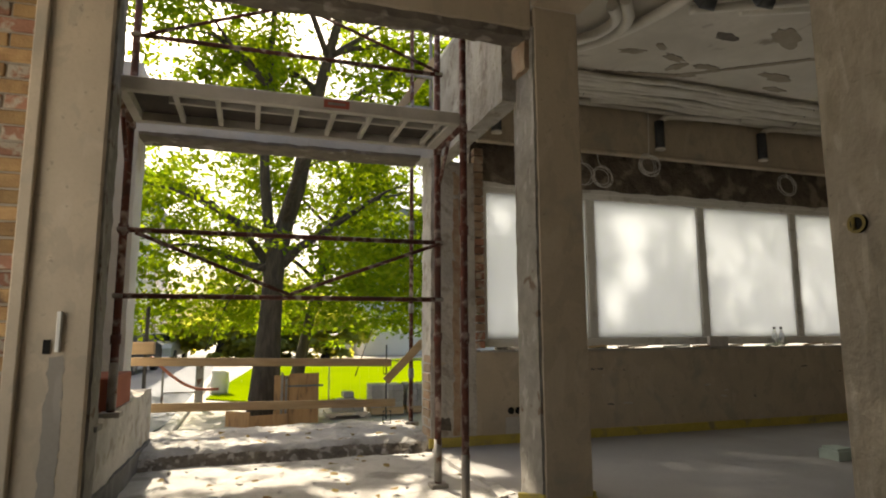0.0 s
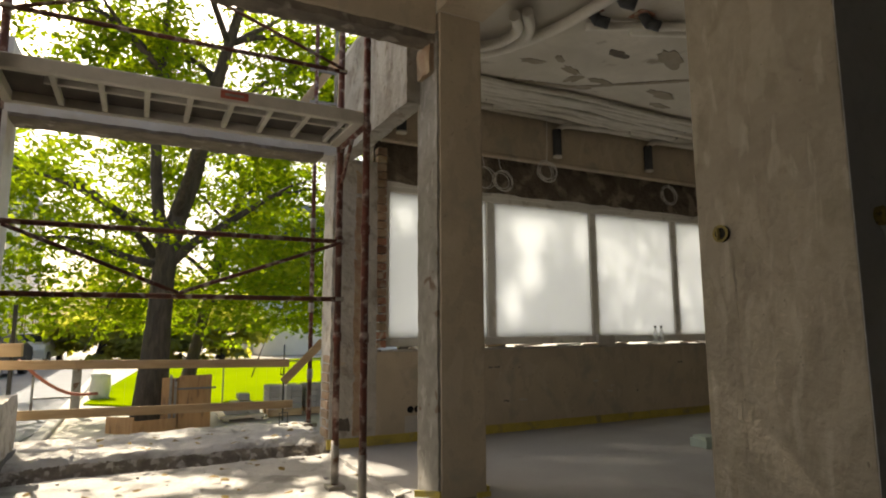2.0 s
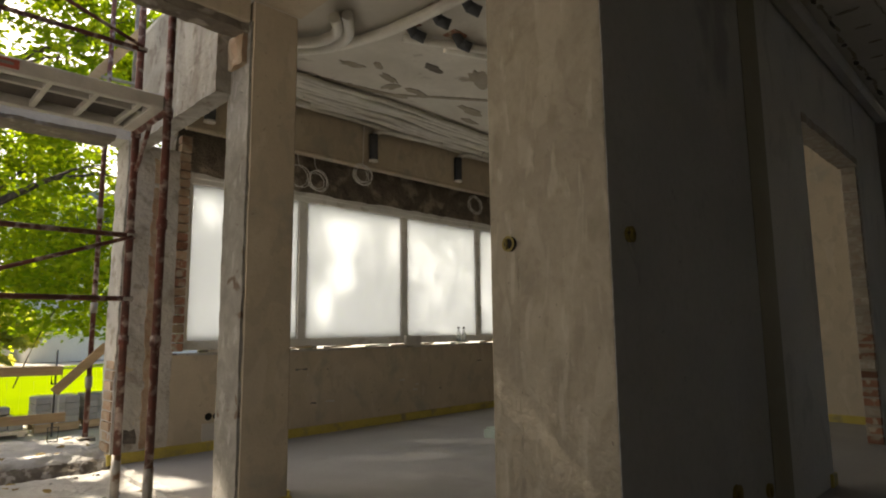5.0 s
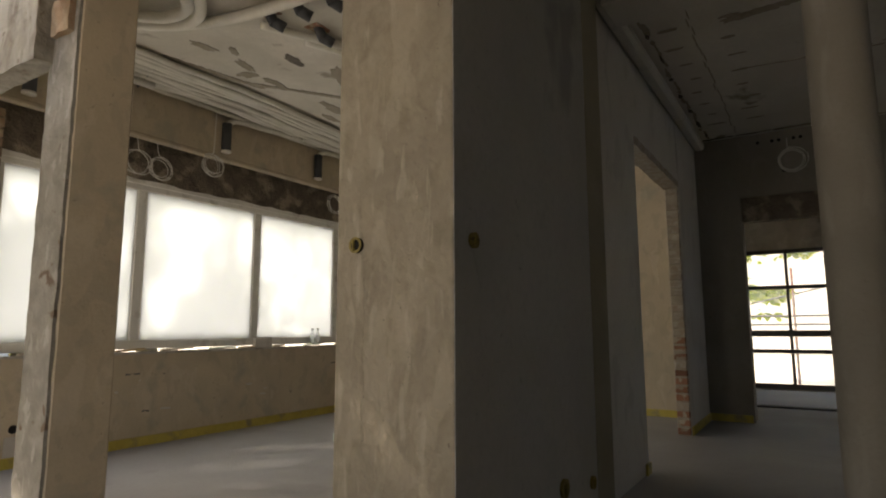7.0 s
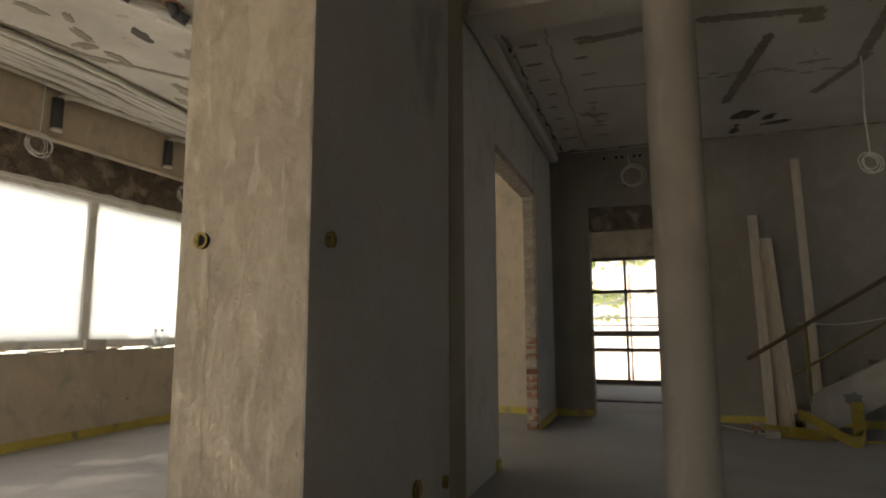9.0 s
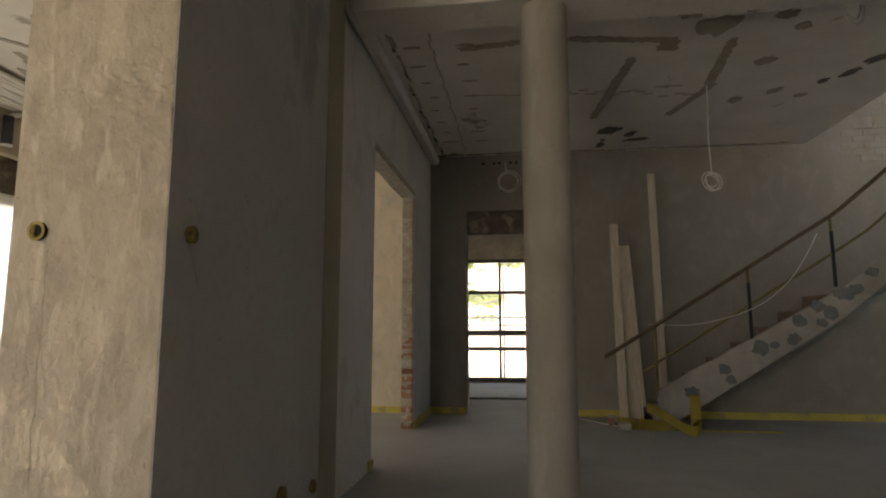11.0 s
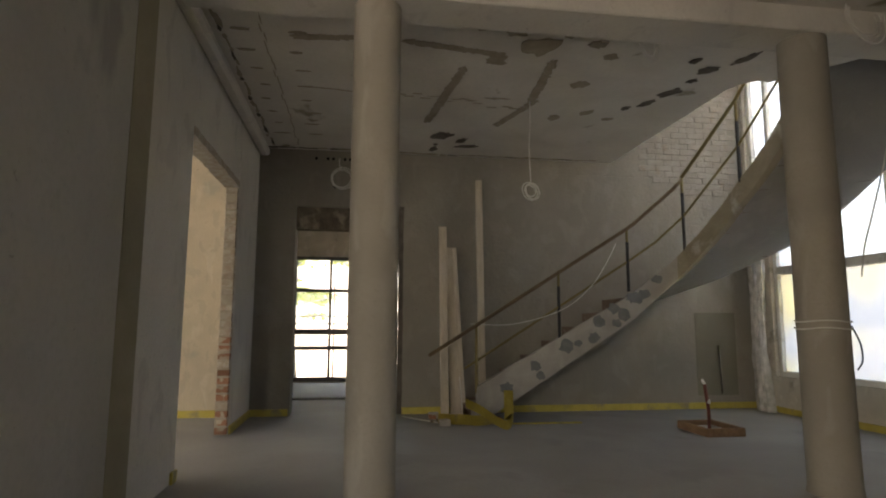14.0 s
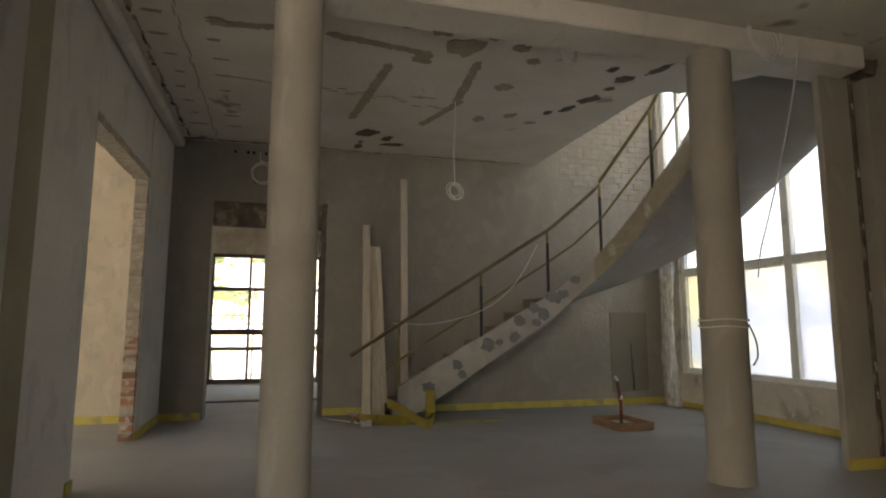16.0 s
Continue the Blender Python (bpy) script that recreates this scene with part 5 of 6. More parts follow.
for k in range(11):
    x = 1.7 + 0.47 * k + rnd.uniform(-0.1, 0.1)
    bit = part("sill_offcut", plank((x, 5.45, 0.885), (x + rnd.uniform(0.15, 0.35), 5.45 + rnd.uniform(-0.02, 0.02), 0.885 + rnd.uniform(0, 0.02)), 0.05, 0.018), (BOARD, MINT, PINE)[k % 3], None)
    tagged(bit, "thin wood and foam offcut lying on the raw sill", "offcut", "sill offcuts")
foam = part("foam_block", rough(3.93, 4.14, 3.80, 3.98, 0.0, 0.075, 0.05, 0.008, 9, 3), MINT, None)
tagged(foam, "pale mint foam block lying on the screed", "foam block")
part("lid", rough(3.95, 4.12, 3.82, 3.96, 0.07, 0.095, 0.05, 0.008, 9, 4), MINT, foam)
scrap = part("foam_strip", plank((1.0, 3.62, 0.03), (1.1, 3.45, 0.05), 0.02, 0.04), YELLOW, None)
tagged(scrap, "bent yellow foam strip at the column foot", "foam strip")
cfoot = part("foam_strip", boxes((1.36, 1.456, 3.432, 3.451, 0.0, 0.03), (1.442, 1.456, 3.451, 3.76, 0.0, 0.06)), YELLOW, None)
tagged(cfoot, "yellow foam strip round the square column foot", "foam strip")

# ---- hall clutter ----
for k, (p, q, w) in enumerate((((6.75, -1.28, 0.02), (7.2, -1.31, 2.40), 0.10), ((6.80, -1.42, 0.02), (7.18, -1.42, 2.12), 0.13), ((6.68, -1.50, 0.02), (7.16, -1.46, 2.10), 0.05), ((6.95, -1.78, 0.28), (7.22, -1.80, 3.05), 0.09))):
    bm = bmesh.new()
    p, q = Vector(p), Vector(q)
    box(bm, -0.012, 0.012, -w / 2, w / 2, 0, (q - p).length, 0.003)
    d = (q - p).normalized()
    xax = Vector((0, 1, 0)).cross(d).normalized()
    m = Matrix((xax, d.cross(xax), d)).transposed().to_4x4()
    bm.transform(Matrix.Translation(p) @ m)
    b = part("leaning_board", bm, BOARD, None)
    tagged(b, "long dusty board leaning against the back wall", "board", "boards leaning on the wall")


def foam_ribbon(pts, width, label):
    bm = bmesh.new()
    pts = wavy(pts, 26, 0.004, len(pts))
    rows = []
    for k, p in enumerate(pts):
        d = pts[min(k + 1, 26)] - pts[max(k - 1, 0)]
        up = Vector((0.15, 0, 1)).normalized() if abs(d.normalized().z) < 0.85 else Vector((0.3, 1, 0)).normalized()
        rows.append([bm.verts.new(p), bm.verts.new(p + up * width)])
    for r0, r1 in zip(rows, rows[1:]):
        bm.faces.new((r0[0], r1[0], r1[1], r0[1]))
    bmesh.ops.solidify(bm, geom=bm.faces[:], thickness=0.012)
    ob = part("foam_ribbon", bm, YELLOW, None, "", True)
    return tagged(ob, label, "foam strip", "yellow foam offcuts")


foam_ribbon([(6.45, -1.16, 0.005), (6.30, -1.4, 0.01), (6.22, -1.62, 0.01), (6.30, -1.78, 0.02)], 0.11, "yellow foam edge strip lying curled by the stair")
foam_ribbon([(6.30, -1.45, 0.20), (6.14, -1.60, 0.13), (6.0, -1.77, 0.02), (5.96, -1.87, 0.01), (6.02, -1.92, 0.08), (6.07, -1.94, 0.22), (6.09, -1.94, 0.40)], 0.10, "yellow foam edge strip bent into a loop")
bm = plank((6.3, -1.95, 0.012), (6.28, -2.80, 0.012), 0.07, 0.012)
tagged(part("foam_ribbon", bm, YELLOW, None), "flat yellow foam strip lying on the screed", "foam strip", "yellow foam offcuts")
bits = thing("rubble_heap", (6.6, -1.5, 0), "small heap of plaster and brick crumbs by the stair foot", "rubble")
for k in range(22):
    x, y, s = rnd.uniform(6.3, 7.0), rnd.uniform(-1.85, -1.1), rnd.uniform(0.02, 0.06)
    part("crumb", rough(x - s, x + s, y - s, y + s, 0.0, s * 1.1, 0.03, 0.012, 15, k), (RUBBLE, PALE, BRICK)[k % 3], bits)
blk = part("plaster_block", rough(6.32, 6.6, -1.72, -1.52, 0.0, 0.24, 0.06, 0.012, 8, 5), STRING, None)
tagged(blk, "broken pale block at the stair foot", "block")
cord2 = part("rail_cable", tube(bmesh.new(), wavy([(6.30, -1.5, 1.13), (6.28, -2.0, 1.13), (6.28, -2.6, 1.30), (6.28, -3.0, 1.62), (6.3, -3.3, 2.10)], 24, 0.004, 5), 0.005, 6), CABLE, None)
tagged(cord2, "white cable slung over the handrail", "cable")
cord3 = part("floor_cable", tube(bmesh.new(), wavy([(7.0, -0.8, 0.01), (6.7, -1.0, 0.01), (6.5, -1.15, 0.01), (6.45, -1.35, 0.01), (6.6, -1.46, 0.1), (6.75, -1.46, 0.5)], 24, 0.004, 6), 0.006, 6), CABLE, None)
tagged(cord3, "white cable trailing over the screed", "cable")
form = thing("pipe_box", (5.55, -3.9, 0), "low timber box with a red pipe riser on the screed", "pipe box")
for dims in ((5.28, 5.31, -4.16, -3.74, 0, 0.085), (5.83, 5.86, -4.16, -3.74, 0, 0.085), (5.31, 5.83, -3.77, -3.74, 0, 0.085), (5.31, 5.83, -4.16, -4.13, 0, 0.085)):
    part("side_board", boxes(dims, bevel=0.004), OLDWOOD, form)
part("sand_fill", boxes((5.31, 5.83, -4.13, -3.77, 0, 0.03)), ROUGHC, form)
part("pipe", tube(bmesh.new(), [(5.55, -3.93, 0.02), (5.55, -3.93, 0.25), (5.55, -3.91, 0.42), (5.55, -3.9, 0.5)], 0.018, 10), COPPER, form, "red pipe")
part("valve", bar((5.55, -3.93, 0.30), (5.55, -3.93, 0.34), 0.023, 12), UPVC, form, "white collar")
part("cap", bar((5.55, -3.90, 0.5), (5.55, -3.87, 0.55), 0.015, 10), UPVC, form)
bm = bmesh.new()
grid = []
for j in range(22):
    z = 2.0 * (1 - j / 21)
    grid.append([bm.verts.new((7.05 - 0.30 * i / 16 * (1 - 0.25 * math.sin(j / 21 * 3)), -5.60 + 0.05 * math.sin(i * 1.3 + j * 0.12) + 0.02 * noise.noise(Vector((i * 0.6, j * 0.4, 0))), z)) for i in range(17)])
for r0, r1 in zip(grid, grid[1:]):
    for i in range(16):
        bm.faces.new((r0[i], r0[i + 1], r1[i + 1], r1[i]))
sheet = part("plastic_curtain", bm, SHEET, None, "", True)
tagged(sheet, "crumpled clear plastic sheet hanging beside the tall window", "plastic sheet")

# ---- outdoors ----
G = -0.5
bm = bmesh.new()
rad = 600
vs = [bm.verts.new((math.cos(a) * rad, math.sin(a) * rad, G - 0.03)) for a in (2 * math.pi * k / 48 for k in range(48))]
bm.faces.new(vs)
structure("ground", bm, GRAVEL, "pale dusty gravel yard reaching to the horizon")
bm = slab(bmesh.new(), [(-1.6, 15.2), (0.3, 13.4), (3.2, 12.6), (14, 12.4), (40, 13), (40, 33), (9, 33), (-0.2, 30), (-1.2, 20)], G - 0.1, G + 0.01)
structure("lawn", bm, GRASS, "bright sunlit mown lawn")
bm = slab(bmesh.new(), [(-12, 3.8), (-2.6, 6.6), (-1.9, 12), (-1.9, 24), (-3.2, 44), (-12, 44)], G - 0.1, G - 0.005)
structure("road", bm, ASPHALT, "grey asphalt drive")
bm = boxes((-1.95, -1.75, 9.5, 24, G - 0.1, G + 0.05), bevel=0.02)
structure("kerb", bm, PAVER, "low concrete kerb beside the drive")


def make_tree(name, base, height, lean, trunk_r, crown, count, leaf, material, seed, label, limbs=9, spray=42, skirt=0.0, bend=0.0, gaps=(), low_sprays=()):
    """A tapered trunk with limbs and a crown of leaf sprays."""
    rn = random.Random(seed)
    base = Vector(base)
    tree = thing(name, base, label, "tree")
    bm = bmesh.new()
    spine = []
    for k in range(13):
        f = k / 12
        if bend:
            sway = 0.04 * height * f if f < 0.3 else 0.12 + 0.23 * (height * f - 3.1) + 0.1 * math.sin(min(1.0, (height * f - 3.1) / 2.4) * math.pi)
        else:
            sway = lean[0] * f + 0.06 * math.sin(f * 5 + seed)
        spine.append(base + Vector((sway, lean[1] * f, height * f)))
    tube(bm, spine, 0.1, 14, taper=[trunk_r * (1.35 if k == 0 else 1.08 if k == 1 else 1.0 - 0.86 * (k / 12) ** 1.1) for k in range(13)])
    tips = []
    if bend:
        p = spine[3]
        fork = [p + Vector((-0.28 * math.sin(min(1.0, 2.6 * u) * math.pi / 2) + 0.25 * u * u, -0.1 * u, 0.1 + 7.0 * u)) for u in (q / 12 for q in range(13))]
        tube(bm, fork, 0.1, 12, taper=[trunk_r * (0.50 - 0.40 * q / 12) for q in range(13)])
        tips += fork[5:]
        for foot, reach, rise, droop in ((2.5, -1.9, 0.9, 0.5), (3.6, -2.3, 1.1, 0.2), (7.0, 2.0, 0.9, 0.2), (6.2, -1.6, 1.4, 0.1), (5.0, 1.7, 1.2, 0.3)):
            start = min(spine if reach > 0 else fork[1:] if foot > 3 else spine, key=lambda v: abs(v.z - base.z - foot))
            bough = [start + Vector((reach * u, -0.25 * u, rise * u - droop * u * u + 0.05 * math.sin(7 * u + foot))) for u in (q / 8 for q in range(9))]
            tube(bm, bough, 0.05, 8, taper=[trunk_r * (0.34 - 0.29 * q / 8) for q in range(9)])
            tips += bough[3:]
    for k in range(limbs):
        f = 0.27 + 0.65 * k / limbs
        i = int(f * 12)
        p = spine[i]
        a = k * 2.4 + rn.uniform(-0.4, 0.4)
        reach = (crown[0] * 0.85) * (1 - 0.45 * f) * rn.uniform(0.8, 1.1)
        pts = [p]
        for q in range(1, 7):
            u = q / 6
            pts.append(p + Vector((math.cos(a + 0.3 * u) * reach * u, math.sin(a + 0.3 * u) * reach * u, (1.9 * u - 0.7 * u * u) * reach * 0.55 + 0.05 * math.sin(q * 2 + k))))
        r0 = trunk_r * (0.52 - 0.32 * f)
        tube(bm, pts, 0.05, 8, taper=[max(0.008, r0 * (1 - 0.88 * q / 6)) for q in range(7)])
        for q in (2, 3, 4, 5):
            b = a + rn.choice((-1, 1)) * rn.uniform(0.5, 1.1)
            twig = [pts[q]]
            ln = reach * rn.uniform(0.3, 0.5)
            for w in range(1, 4):
                u = w / 3
                twig.append(pts[q] + Vector((math.cos(b) * ln * u, math.sin(b) * ln * u, ln * (0.5 * u - 0.35 * u * u))))
            tube(bm, twig, 0.02, 6, taper=[r0 * 0.32, r0 * 0.22, r0 * 0.13, 0.005])
            tips += twig[1:]
        tips += pts[2:]
    for tip in low_sprays:
        end = Vector(tip)
        start = end + Vector((0.9, 0.5, 1.5))
        tube(bm, [start.lerp(end, u) + Vector((0, 0, 0.3 * math.sin(u * math.pi))) for u in (q / 6 for q in range(7))], 0.01, 5)
    part("trunk", bm, BARK, tree, "", True)
    verts, faces = [], []
    outline = ((0, 0), (0.28, 0.42), (0.55, 0.30), (1.0, 0.0), (0.55, -0.30), (0.28, -0.42))
    centre = base + Vector((lean[0] * 0.6, lean[1] * 0.6, crown[3]))
    made = 0
    pending = [Vector(tip) + Vector((0.14 * q, 0, 0.05 * q)) for tip in low_sprays for q in range(4)]
    while made < count:
        if pending:
            c = pending.pop()
        # unseen top leaves, added to keep the sun off the pier
        elif bend and rn.random() < 0.2:
            c = Vector((rn.uniform(-4.2, 0.8), rn.uniform(9.4, 13.2), rn.uniform(8.6, 12.6)))
        elif rn.random() < 0.55 and tips:
            c = rn.choice(tips) + Vector((rn.gauss(0, 0.35), rn.gauss(0, 0.35), rn.gauss(0, 0.3)))
        elif rn.random() < skirt:
            turn, out = rn.uniform(0, 6.3), rn.uniform(0.35, 1.0)
            c = centre + Vector((math.cos(turn) * crown[0] * out, math.sin(turn) * crown[1] * out, 0))
            c.z = base.z + rn.uniform(1.6, 3.4)
        else:
            while True:
                v = Vector((rn.uniform(-1, 1), rn.uniform(-1, 1), rn.uniform(-1, 1)))
                if 0.25 < v.length < 1:
                    break
            c = centre + Vector((v.x * crown[0], v.y * crown[1], v.z * crown[2]))
        # sprays packed high on the left hold back the pier's sun, thinner elsewhere
        if noise.noise(c * 0.55 + Vector((seed, 0, 0))) < (-0.05 if c.z < 3.2 else 0.03 if c.z < 5.5 else -0.6 if c.x < -0.3 else -0.3 if c.z > 8.5 else 0.08):
            continue
        if bend and c.y < base.y + 0.2 and c.z < 7.0 and abs(c.x - base.x - 0.12 - max(0.0, 0.16 * (c.z - 2.6))) < 0.75 and rn.random() < 0.9:
            continue
        heading = rn.uniform(0, 6.3)
        tilt = rn.uniform(-0.3, 0.3)
        for _ in range(spray):
            d = rn.uniform(0.05, 0.6)
            w = heading + rn.gauss(0, 0.9)
            p = c + Vector((math.cos(w) * d, math.sin(w) * d, -0.25 * d * d + tilt * d + rn.gauss(0, 0.06)))
            # no leaf stands inside an opening cut for the sun
            if any((p.x - gx + 0.3 * (p.y - gy)) ** 2 + 0.5 * (p.z - gz - p.y + gy) ** 2 < gr * gr for gx, gy, gz, gr in gaps):
                continue
            s = leaf * rn.uniform(0.7, 1.25)
            yaw = w + rn.gauss(0, 0.7)
            droop = rn.uniform(-0.9, 0.35)
            fx = Vector((math.cos(yaw) * math.cos(droop), math.sin(yaw) * math.cos(droop), math.sin(droop)))
            roll = rn.gauss(0, 0.6)
            side = fx.cross(Vector((0, 0, 1))).normalized()
            nrm = side.cross(fx)
            side = side * math.cos(roll) + nrm * math.sin(roll)
            n0 = len(verts)
            verts.extend(p + fx * (u * s) + side * (v2 * s) + nrm * (abs(v2) * 0.25 * s) for u, v2 in outline)
            faces.append((n0, n0 + 1, n0 + 2, n0 + 3))
            faces.append((n0, n0 + 3, n0 + 4, n0 + 5))
            made += 1
    me = bpy.data.meshes.new("crown")
    me.from_pydata([v - base for v in verts], [], faces)
    me.materials.append(material)
    crown_ob = new("crown", me)
    crown_ob.parent = tree
    tagged(crown_ob, "backlit bright green leaves", kind="stuff")
    return tree


# leaves left out along the sun's line, to put light on chosen places
# each: a lit place (x, y, z) and the half width of the opening above it
SUN_SHAFTS = [(1.24, 1.40, 0.76, 0.06)]
rnd = random.Random(12)
for k in range(30):
    if k < 11:
        SUN_SHAFTS.append((rnd.uniform(2.2, 4.0), rnd.choice((rnd.uniform(3.85, 4.25), rnd.uniform(3.1, 3.5))), 0, rnd.uniform(0.12, 0.24)))
    SUN_SHAFTS.append((1.05 - 2.2 * rnd.random() ** 1.5, rnd.uniform(3.6, 6.3), 0, rnd.uniform(0.09, 0.24)))
make_tree("maple_tree", (-0.40, 11.3, G), 10.5, (1.3, 0.3), 0.23, (4.4, 3.2, 6.3, 7.2), 84000, 0.100, LEAF, 4, "tall maple with dark bark and backlit green leaves", 11, skirt=0.4, bend=0.7, gaps=SUN_SHAFTS, low_sprays=((1.1, 10.5, 0.28), (-1.35, 10.4, 0.75)))
make_tree("maple_tree", (0.25, 14.2, G), 8.0, (1.9, 0.5), 0.14, (3.5, 2.2, 2.9, 3.9), 20000, 0.100, LEAF, 9, "slender leaning maple behind the lawn edge", 9, skirt=0.35)
make_tree("maple_tree", (-6.5, 19.5, G), 9.5, (0.5, 0.0), 0.22, (3.4, 3.0, 3.2, 6.8), 5000, 0.19, LEAF, 14, "maple beside the drive", 8)
make_tree("maple_tree", (8.3, 14.0, G), 10.0, (-0.8, 0.0), 0.24, (3.4, 2.8, 3.8, 6.4), 7000, 0.17, LEAF, 17, "maple on the lawn", 9)
# added tree, hidden by the wall, whose crown breaks the sun on the windows
make_tree("maple_tree", (4.9, 12.8, G), 9.5, (-0.4, 0.2), 0.2, (3.0, 2.2, 3.6, 6.8), 9500, 0.15, LEAF, 51, "unseen maple added to shade the window front", 8, gaps=SUN_SHAFTS)
for k, (x, y, h, r) in enumerate(((-2.2, 33, 3.0, 2.2), (0.6, 34, 3.4, 2.6), (3.3, 34, 3.0, 2.4), (-0.8, 38, 4.2, 3.0))):
    make_tree("dark_tree", (x, y, G), h, (0.2, 0), 0.2, (r, r * 0.8, h * 0.5, h * 0.46), 6000, 0.36, LEAFD, 30 + k, "dense dark tree at the far lawn edge", 6)

# plywood protection round the trunk
guardbox = thing("trunk_guard", (-0.3, 10.9, G), "plywood panels strapped round the tree trunk", "tree guard")
for p, q, z0, z1 in (((0.0, 10.62), (0.50, 10.7), G, 0.34), ((-0.24, 10.75), (0.0, 10.63), G, 0.31), ((-1.0, 10.75), (-0.62, 10.45), G, -0.25), ((-0.64, 10.45), (-0.02, 10.55), G, -0.31)):
    d = Vector((q[0] - p[0], q[1] - p[1], 0))
    bm = bmesh.new()
    box(bm, 0, d.length, -0.01, 0.01, z0, z1, 0.003)
    bm.transform(Matrix.Translation((p[0], p[1], 0)) @ Matrix.Rotation(math.atan2(d.y, d.x), 4, "Z"))
    part("panel", bm, PLY, guardbox, "orange-brown plywood panel")
part("strap", boxes((-0.02, 0.56, 10.58, 10.61, 0.12, 0.15)), DARKC, guardbox, "dark strap")
part("batten", boxes((-0.14, -0.10, 10.60, 10.64, G, 0.36)), STEEL, guardbox)
part("batten", boxes((-0.07, -0.03, 10.59, 10.63, G, 0.30)), STEEL, guardbox)

# pallets of grey pavers
for x0, y0, n, layers in ((1.55, 11.3, 3, 4), (2.25, 11.35, 3, 4), (2.95, 11.4, 3, 4)):
    stack = thing("paver_stack", (x0 + 0.3, y0 + 0.3, G), "pallet of grey concrete pavers with pale straps", "paver stack", "pallets of pavers")
    part("pallet", boxes((x0, x0 + 0.62, y0, y0 + 0.1, G, G + 0.1), (x0, x0 + 0.62, y0 + 0.45, y0 + 0.55, G, G + 0.1), (x0, x0 + 0.62, y0, y0 + 0.55, G + 0.1, G + 0.12)), PINE, stack)
    rn = random.Random(int(x0 * 10))
    for l in range(layers):
        for i in range(n):
            lay_brick(stack, "paver", (x0 + 0.105 + 0.205 * i, y0 + 0.28, G + 0.17 + 0.105 * l), (0.2, 0.52, 0.1), PAVER, rn)
    part("strap", boxes((x0 + 0.29, x0 + 0.32, y0 + 0.004, y0 + 0.014, G + 0.1, G + 0.56)), CABLE, stack)
loose = thing("loose_pavers", (1.05, 11.4, G), "few loose grey pavers piled on a pallet", "paver stack")
rn = random.Random(2)
for x, y, z in ((0.9, 11.4, 0.14), (1.1, 11.45, 0.14), (1.3, 11.4, 0.14), (1.0, 11.42, 0.25), (1.18, 11.45, 0.25), (1.12, 11.44, 0.38)):
    lay_brick(loose, "paver", (x, y, G + z), (0.19, 0.3, 0.1), PAVER, rn)
part("pallet", boxes((0.7, 1.45, 11.1, 11.7, G + 0.04, G + 0.085), (0.75, 0.85, 11.1, 11.7, G, G + 0.04), (1.3, 1.4, 11.1, 11.7, G, G + 0.04)), BOARD, loose)

# site fence and bollard
fence = thing("site_fence", (0.5, 12.9, G), "thin grey wire site fence before the lawn", "fence")
for x in (-1.65, 0.95, 3.1, 5.2):
    part("post", bar((x, 12.9, G), (x, 12.9, 0.42), 0.014), STEEL, fence)
part("rail", bar((-1.65, 12.9, 0.40), (5.2, 12.9, 0.42), 0.011), STEEL, fence)
part("wire", boxes(*[(-1.6 + 0.2 * k, -1.5985 + 0.2 * k, 12.8995, 12.9005, G, 0.4) for k in range(34)]), STEEL, fence)
boll = thing("gate_post", (-1.62, 13.6, G), "weathered grey-brown gate post with a drive-side gate frame", "post")
part("post", boxes((-1.70, -1.56, 13.5, 13.62, G, 0.44), bevel=0.01), STEEL, boll)
part("gate_frame", boxes((-2.35, -2.31, 13.5, 13.54, G, 0.42), (-2.31, -1.70, 13.5, 13.54, 0.36, 0.40), (-2.31, -1.70, 13.5, 13.54, -0.2, -0.17)), STEEL, boll)
bag = part("sand_bag", rough(-1.55, -1.15, 16.0, 16.4, G, 0.06, 0.1, 0.06, 4, 4), WHITE, None, "", True)
tagged(bag, "white bulk bag standing on the lawn edge", "bag")


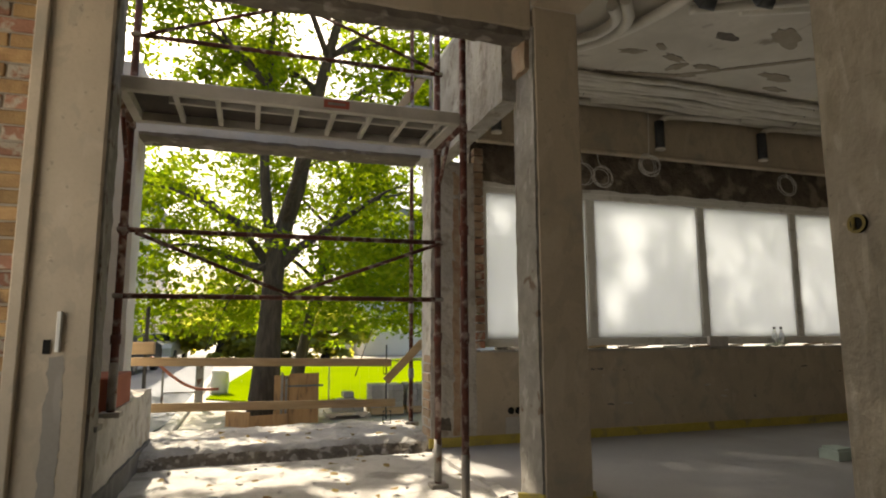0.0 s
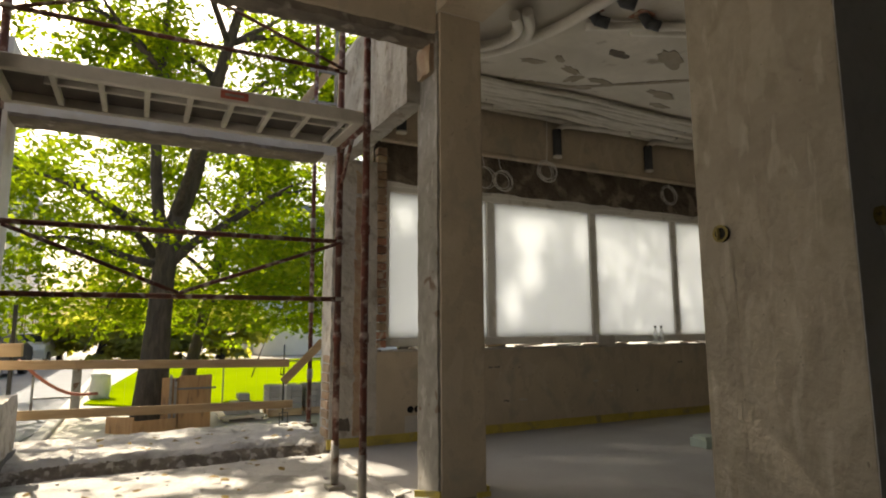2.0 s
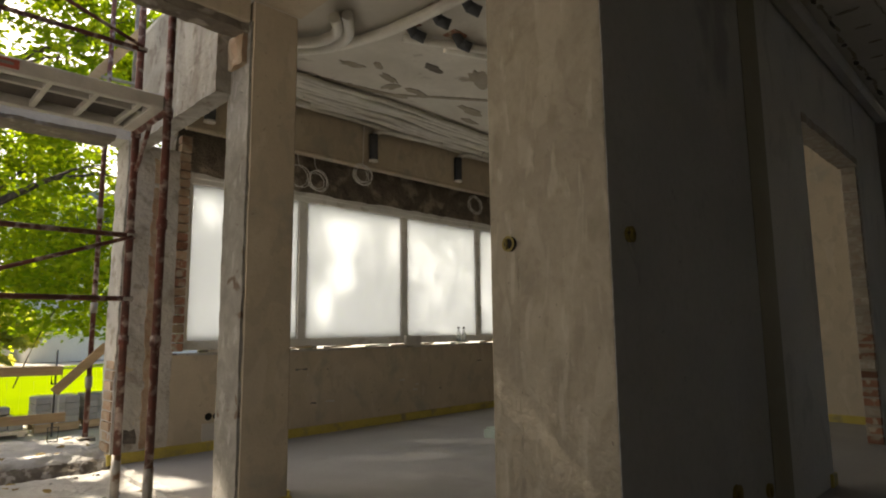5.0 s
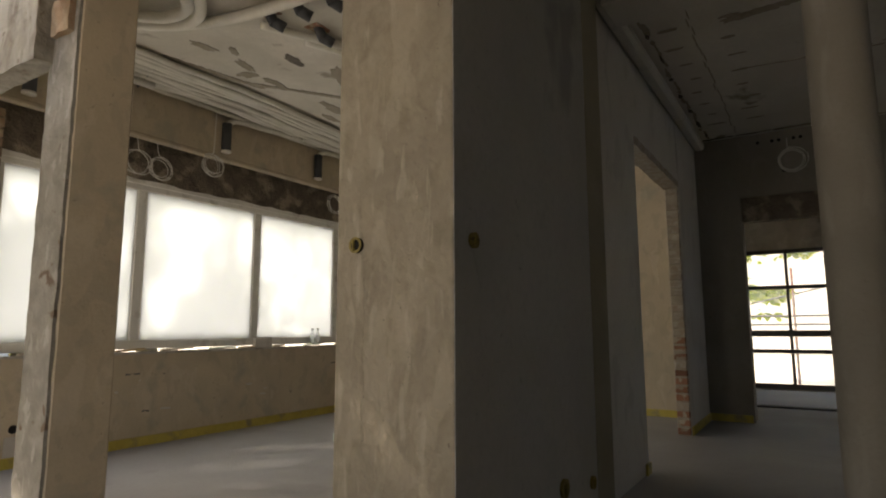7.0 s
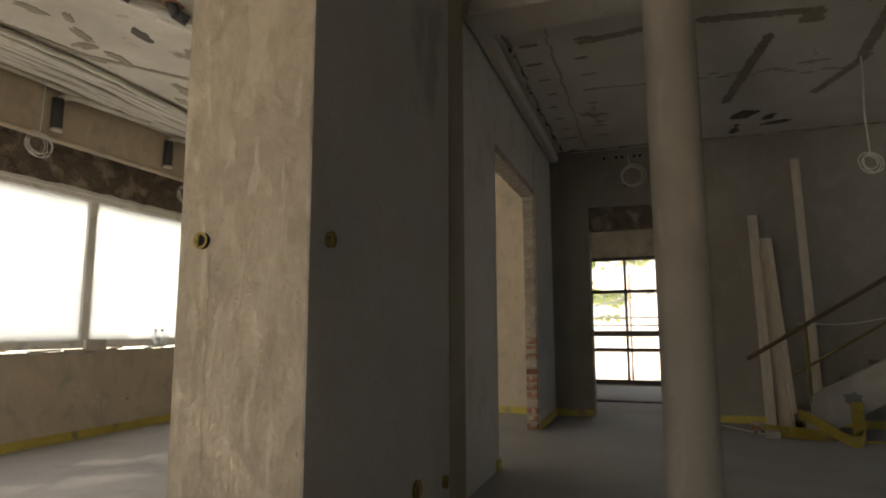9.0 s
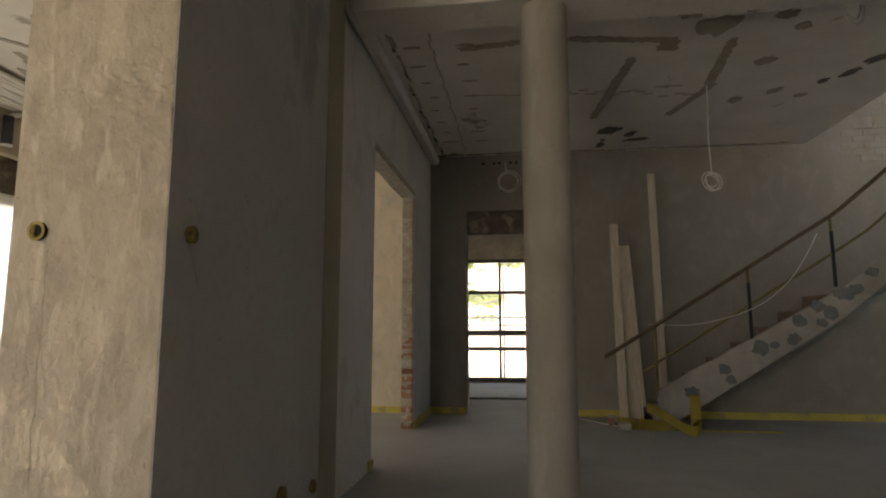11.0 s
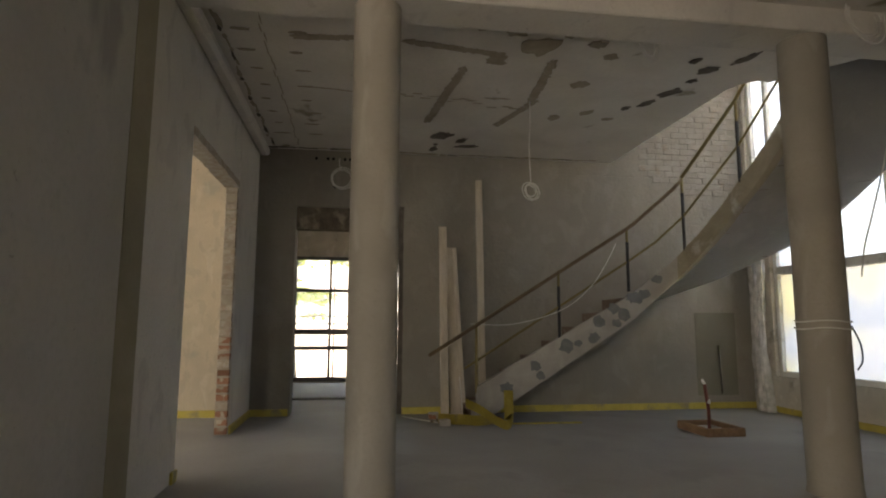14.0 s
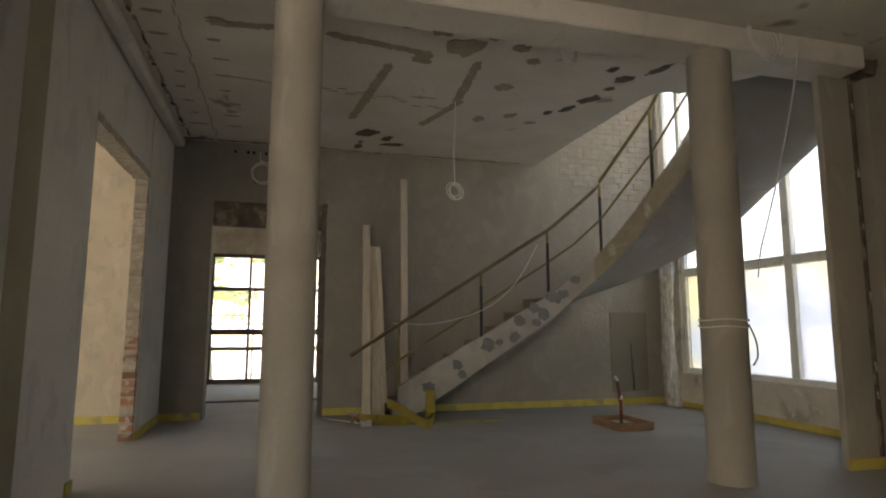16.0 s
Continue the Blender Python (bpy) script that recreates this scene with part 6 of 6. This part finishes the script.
def make_car(at, turn, paint, label):
    """A parked car seen from its front."""
    car = thing("parked_car", (0, 0, 0), label, "car")
    bm = bmesh.new()
    prof = [(-2.1, 0.35), (-2.15, 0.7), (-1.95, 0.92), (-1.1, 1.0), (-0.55, 1.42), (0.9, 1.45), (1.7, 1.05), (2.1, 0.95), (2.15, 0.4)]
    sides = []
    for y, shrink in ((-0.85, 1.0), (-0.6, 1.0), (0.6, 1.0), (0.85, 1.0)):
        sides.append([bm.verts.new((x, y * (0.82 if z > 1.1 else 1.0), z + (0.02 if abs(y) < 0.7 else 0))) for x, z in prof])
    for r0, r1 in zip(sides, sides[1:]):
        for q in range(len(prof) - 1):
            bm.faces.new((r0[q], r0[q + 1], r1[q + 1], r1[q]))
        bm.faces.new((r0[0], r1[0], r1[-1], r0[-1]))
    bm.faces.new(sides[0]), bm.faces.new(sides[-1])
    part("body", bm, paint, car)
    part("windscreen", plank((-1.08, 0, 1.02), (-0.60, 0, 1.41), 1.25, 0.02), DARKGLASS, car)
    part("grille", boxes((-2.17, -2.13, -0.45, 0.45, 0.5, 0.68), bevel=0.01), BLACK, car)
    part("plate_bar", boxes((-2.19, -2.165, -0.26, 0.26, 0.42, 0.5)), FACADE, car, "pale plain plate")
    for y in (-0.68, 0.68):
        part("headlight", boxes((-2.16, -2.05, y - 0.16, y + 0.16, 0.66, 0.8), bevel=0.03), LAMPGLASS, car)
    for x in (-1.35, 1.35):
        for y in (-0.8, 0.8):
            wheel = part("wheel", bar((x, y - 0.1, 0.32), (x, y + 0.1, 0.32), 0.32, 20), BLACK, car)
            part("rim", bar((x, y * 1.12 - 0.02, 0.32), (x, y * 1.12 + 0.02, 0.32), 0.19, 14), STEEL, wheel)
    car.matrix_basis = Matrix.Translation(at) @ Matrix.Rotation(turn, 4, "Z")
    return car


make_car((-5.3, 25.5, G), radians(82), CARPAINT, "dark parked car facing the site on the drive")
make_car((-4.9, 33.5, G), radians(85), FACADE, "white van parked far down the drive")


def make_house(name, x0, x1, y0, y1, h, label, rows, cols, face, net=False):
    """A far block with storeys, windows and a flat roof edge."""
    house = thing(name, ((x0 + x1) / 2, (y0 + y1) / 2, G), label, "building")
    wall = part("wall", boxes((x0, x1, y0, y1, G, h)), FACADE, house)
    part("roof", boxes((x0 - 0.4, x1 + 0.4, y0 - 0.4, y1 + 0.4, h, h + 0.5), bevel=0.05), GREYROOF, house, "grey roof edge")
    for r in range(rows):
        for c in range(cols):
            z = 0.9 + r * 3.0
            if face == "y":
                u = x0 + (x1 - x0) * (c + 0.5) / cols
                w = part("window", boxes((u - 0.65, u + 0.65, y0 - 0.04, y0 + 0.1, z, z + 1.5)), DARKGLASS, house)
                part("frame", boxes((u - 0.72, u + 0.72, y0 - 0.05, y0 + 0.02, z - 0.12, z), (u - 0.03, u + 0.03, y0 - 0.06, y0, z, z + 1.5)), UPVC, w)
            else:
                u = y0 + (y1 - y0) * (c + 0.5) / cols
                w = part("window", boxes((x1 - 0.1, x1 + 0.04, u - 0.65, u + 0.65, z, z + 1.5)), DARKGLASS, house)
                part("frame", boxes((x1 - 0.02, x1 + 0.05, u - 0.72, u + 0.72, z - 0.12, z), (x1, x1 + 0.06, u - 0.03, u + 0.03, z, z + 1.5)), UPVC, w)
    if net:
        part("netting", boxes((x0 - 3, x1, y0 - 1.0, y0 - 0.95, 0.9, 1.5)), GREENNET, house, "green site netting band")
    return house


make_house("white_house", 5.0, 16.0, 40, 50, 9.0, "long white building with grey roof and green netting", 3, 5, "y", True)
make_house("white_house", -14, -6.4, 24, 46, 8.0, "white rendered building along the drive", 3, 6, "x")
wing = part("low_wing", boxes((6.0, 15.0, 37.0, 40.0, -0.5, 1.9), (5.7, 15.3, 36.7, 40, 1.9, 2.2)), FACADE, None)
tagged(wing, "low white wing before the white building", "building")
# neighbour facades opposite the other windows
make_house("pale_house", 40, 50, -16, 16, 7.0, "pale rendered house opposite the back window", 2, 6, "y")
make_tree("maple_tree", (18.5, 1.8, G), 8.0, (0.2, 0.1), 0.2, (2.6, 2.6, 2.8, 4.4), 5000, 0.2, LEAF, 41, "small maple outside the back window", 7)
make_house("pale_house", -4, 18, -60, -48, 8.0, "pale rendered house opposite the tall windows", 3, 7, "y")
make_tree("maple_tree", (7.5, -13.0, G), 3.6, (0.2, 0.1), 0.12, (3.0, 1.8, 1.3, 1.3), 3000, 0.2, LEAF, 43, "small maple outside the tall windows", 7)
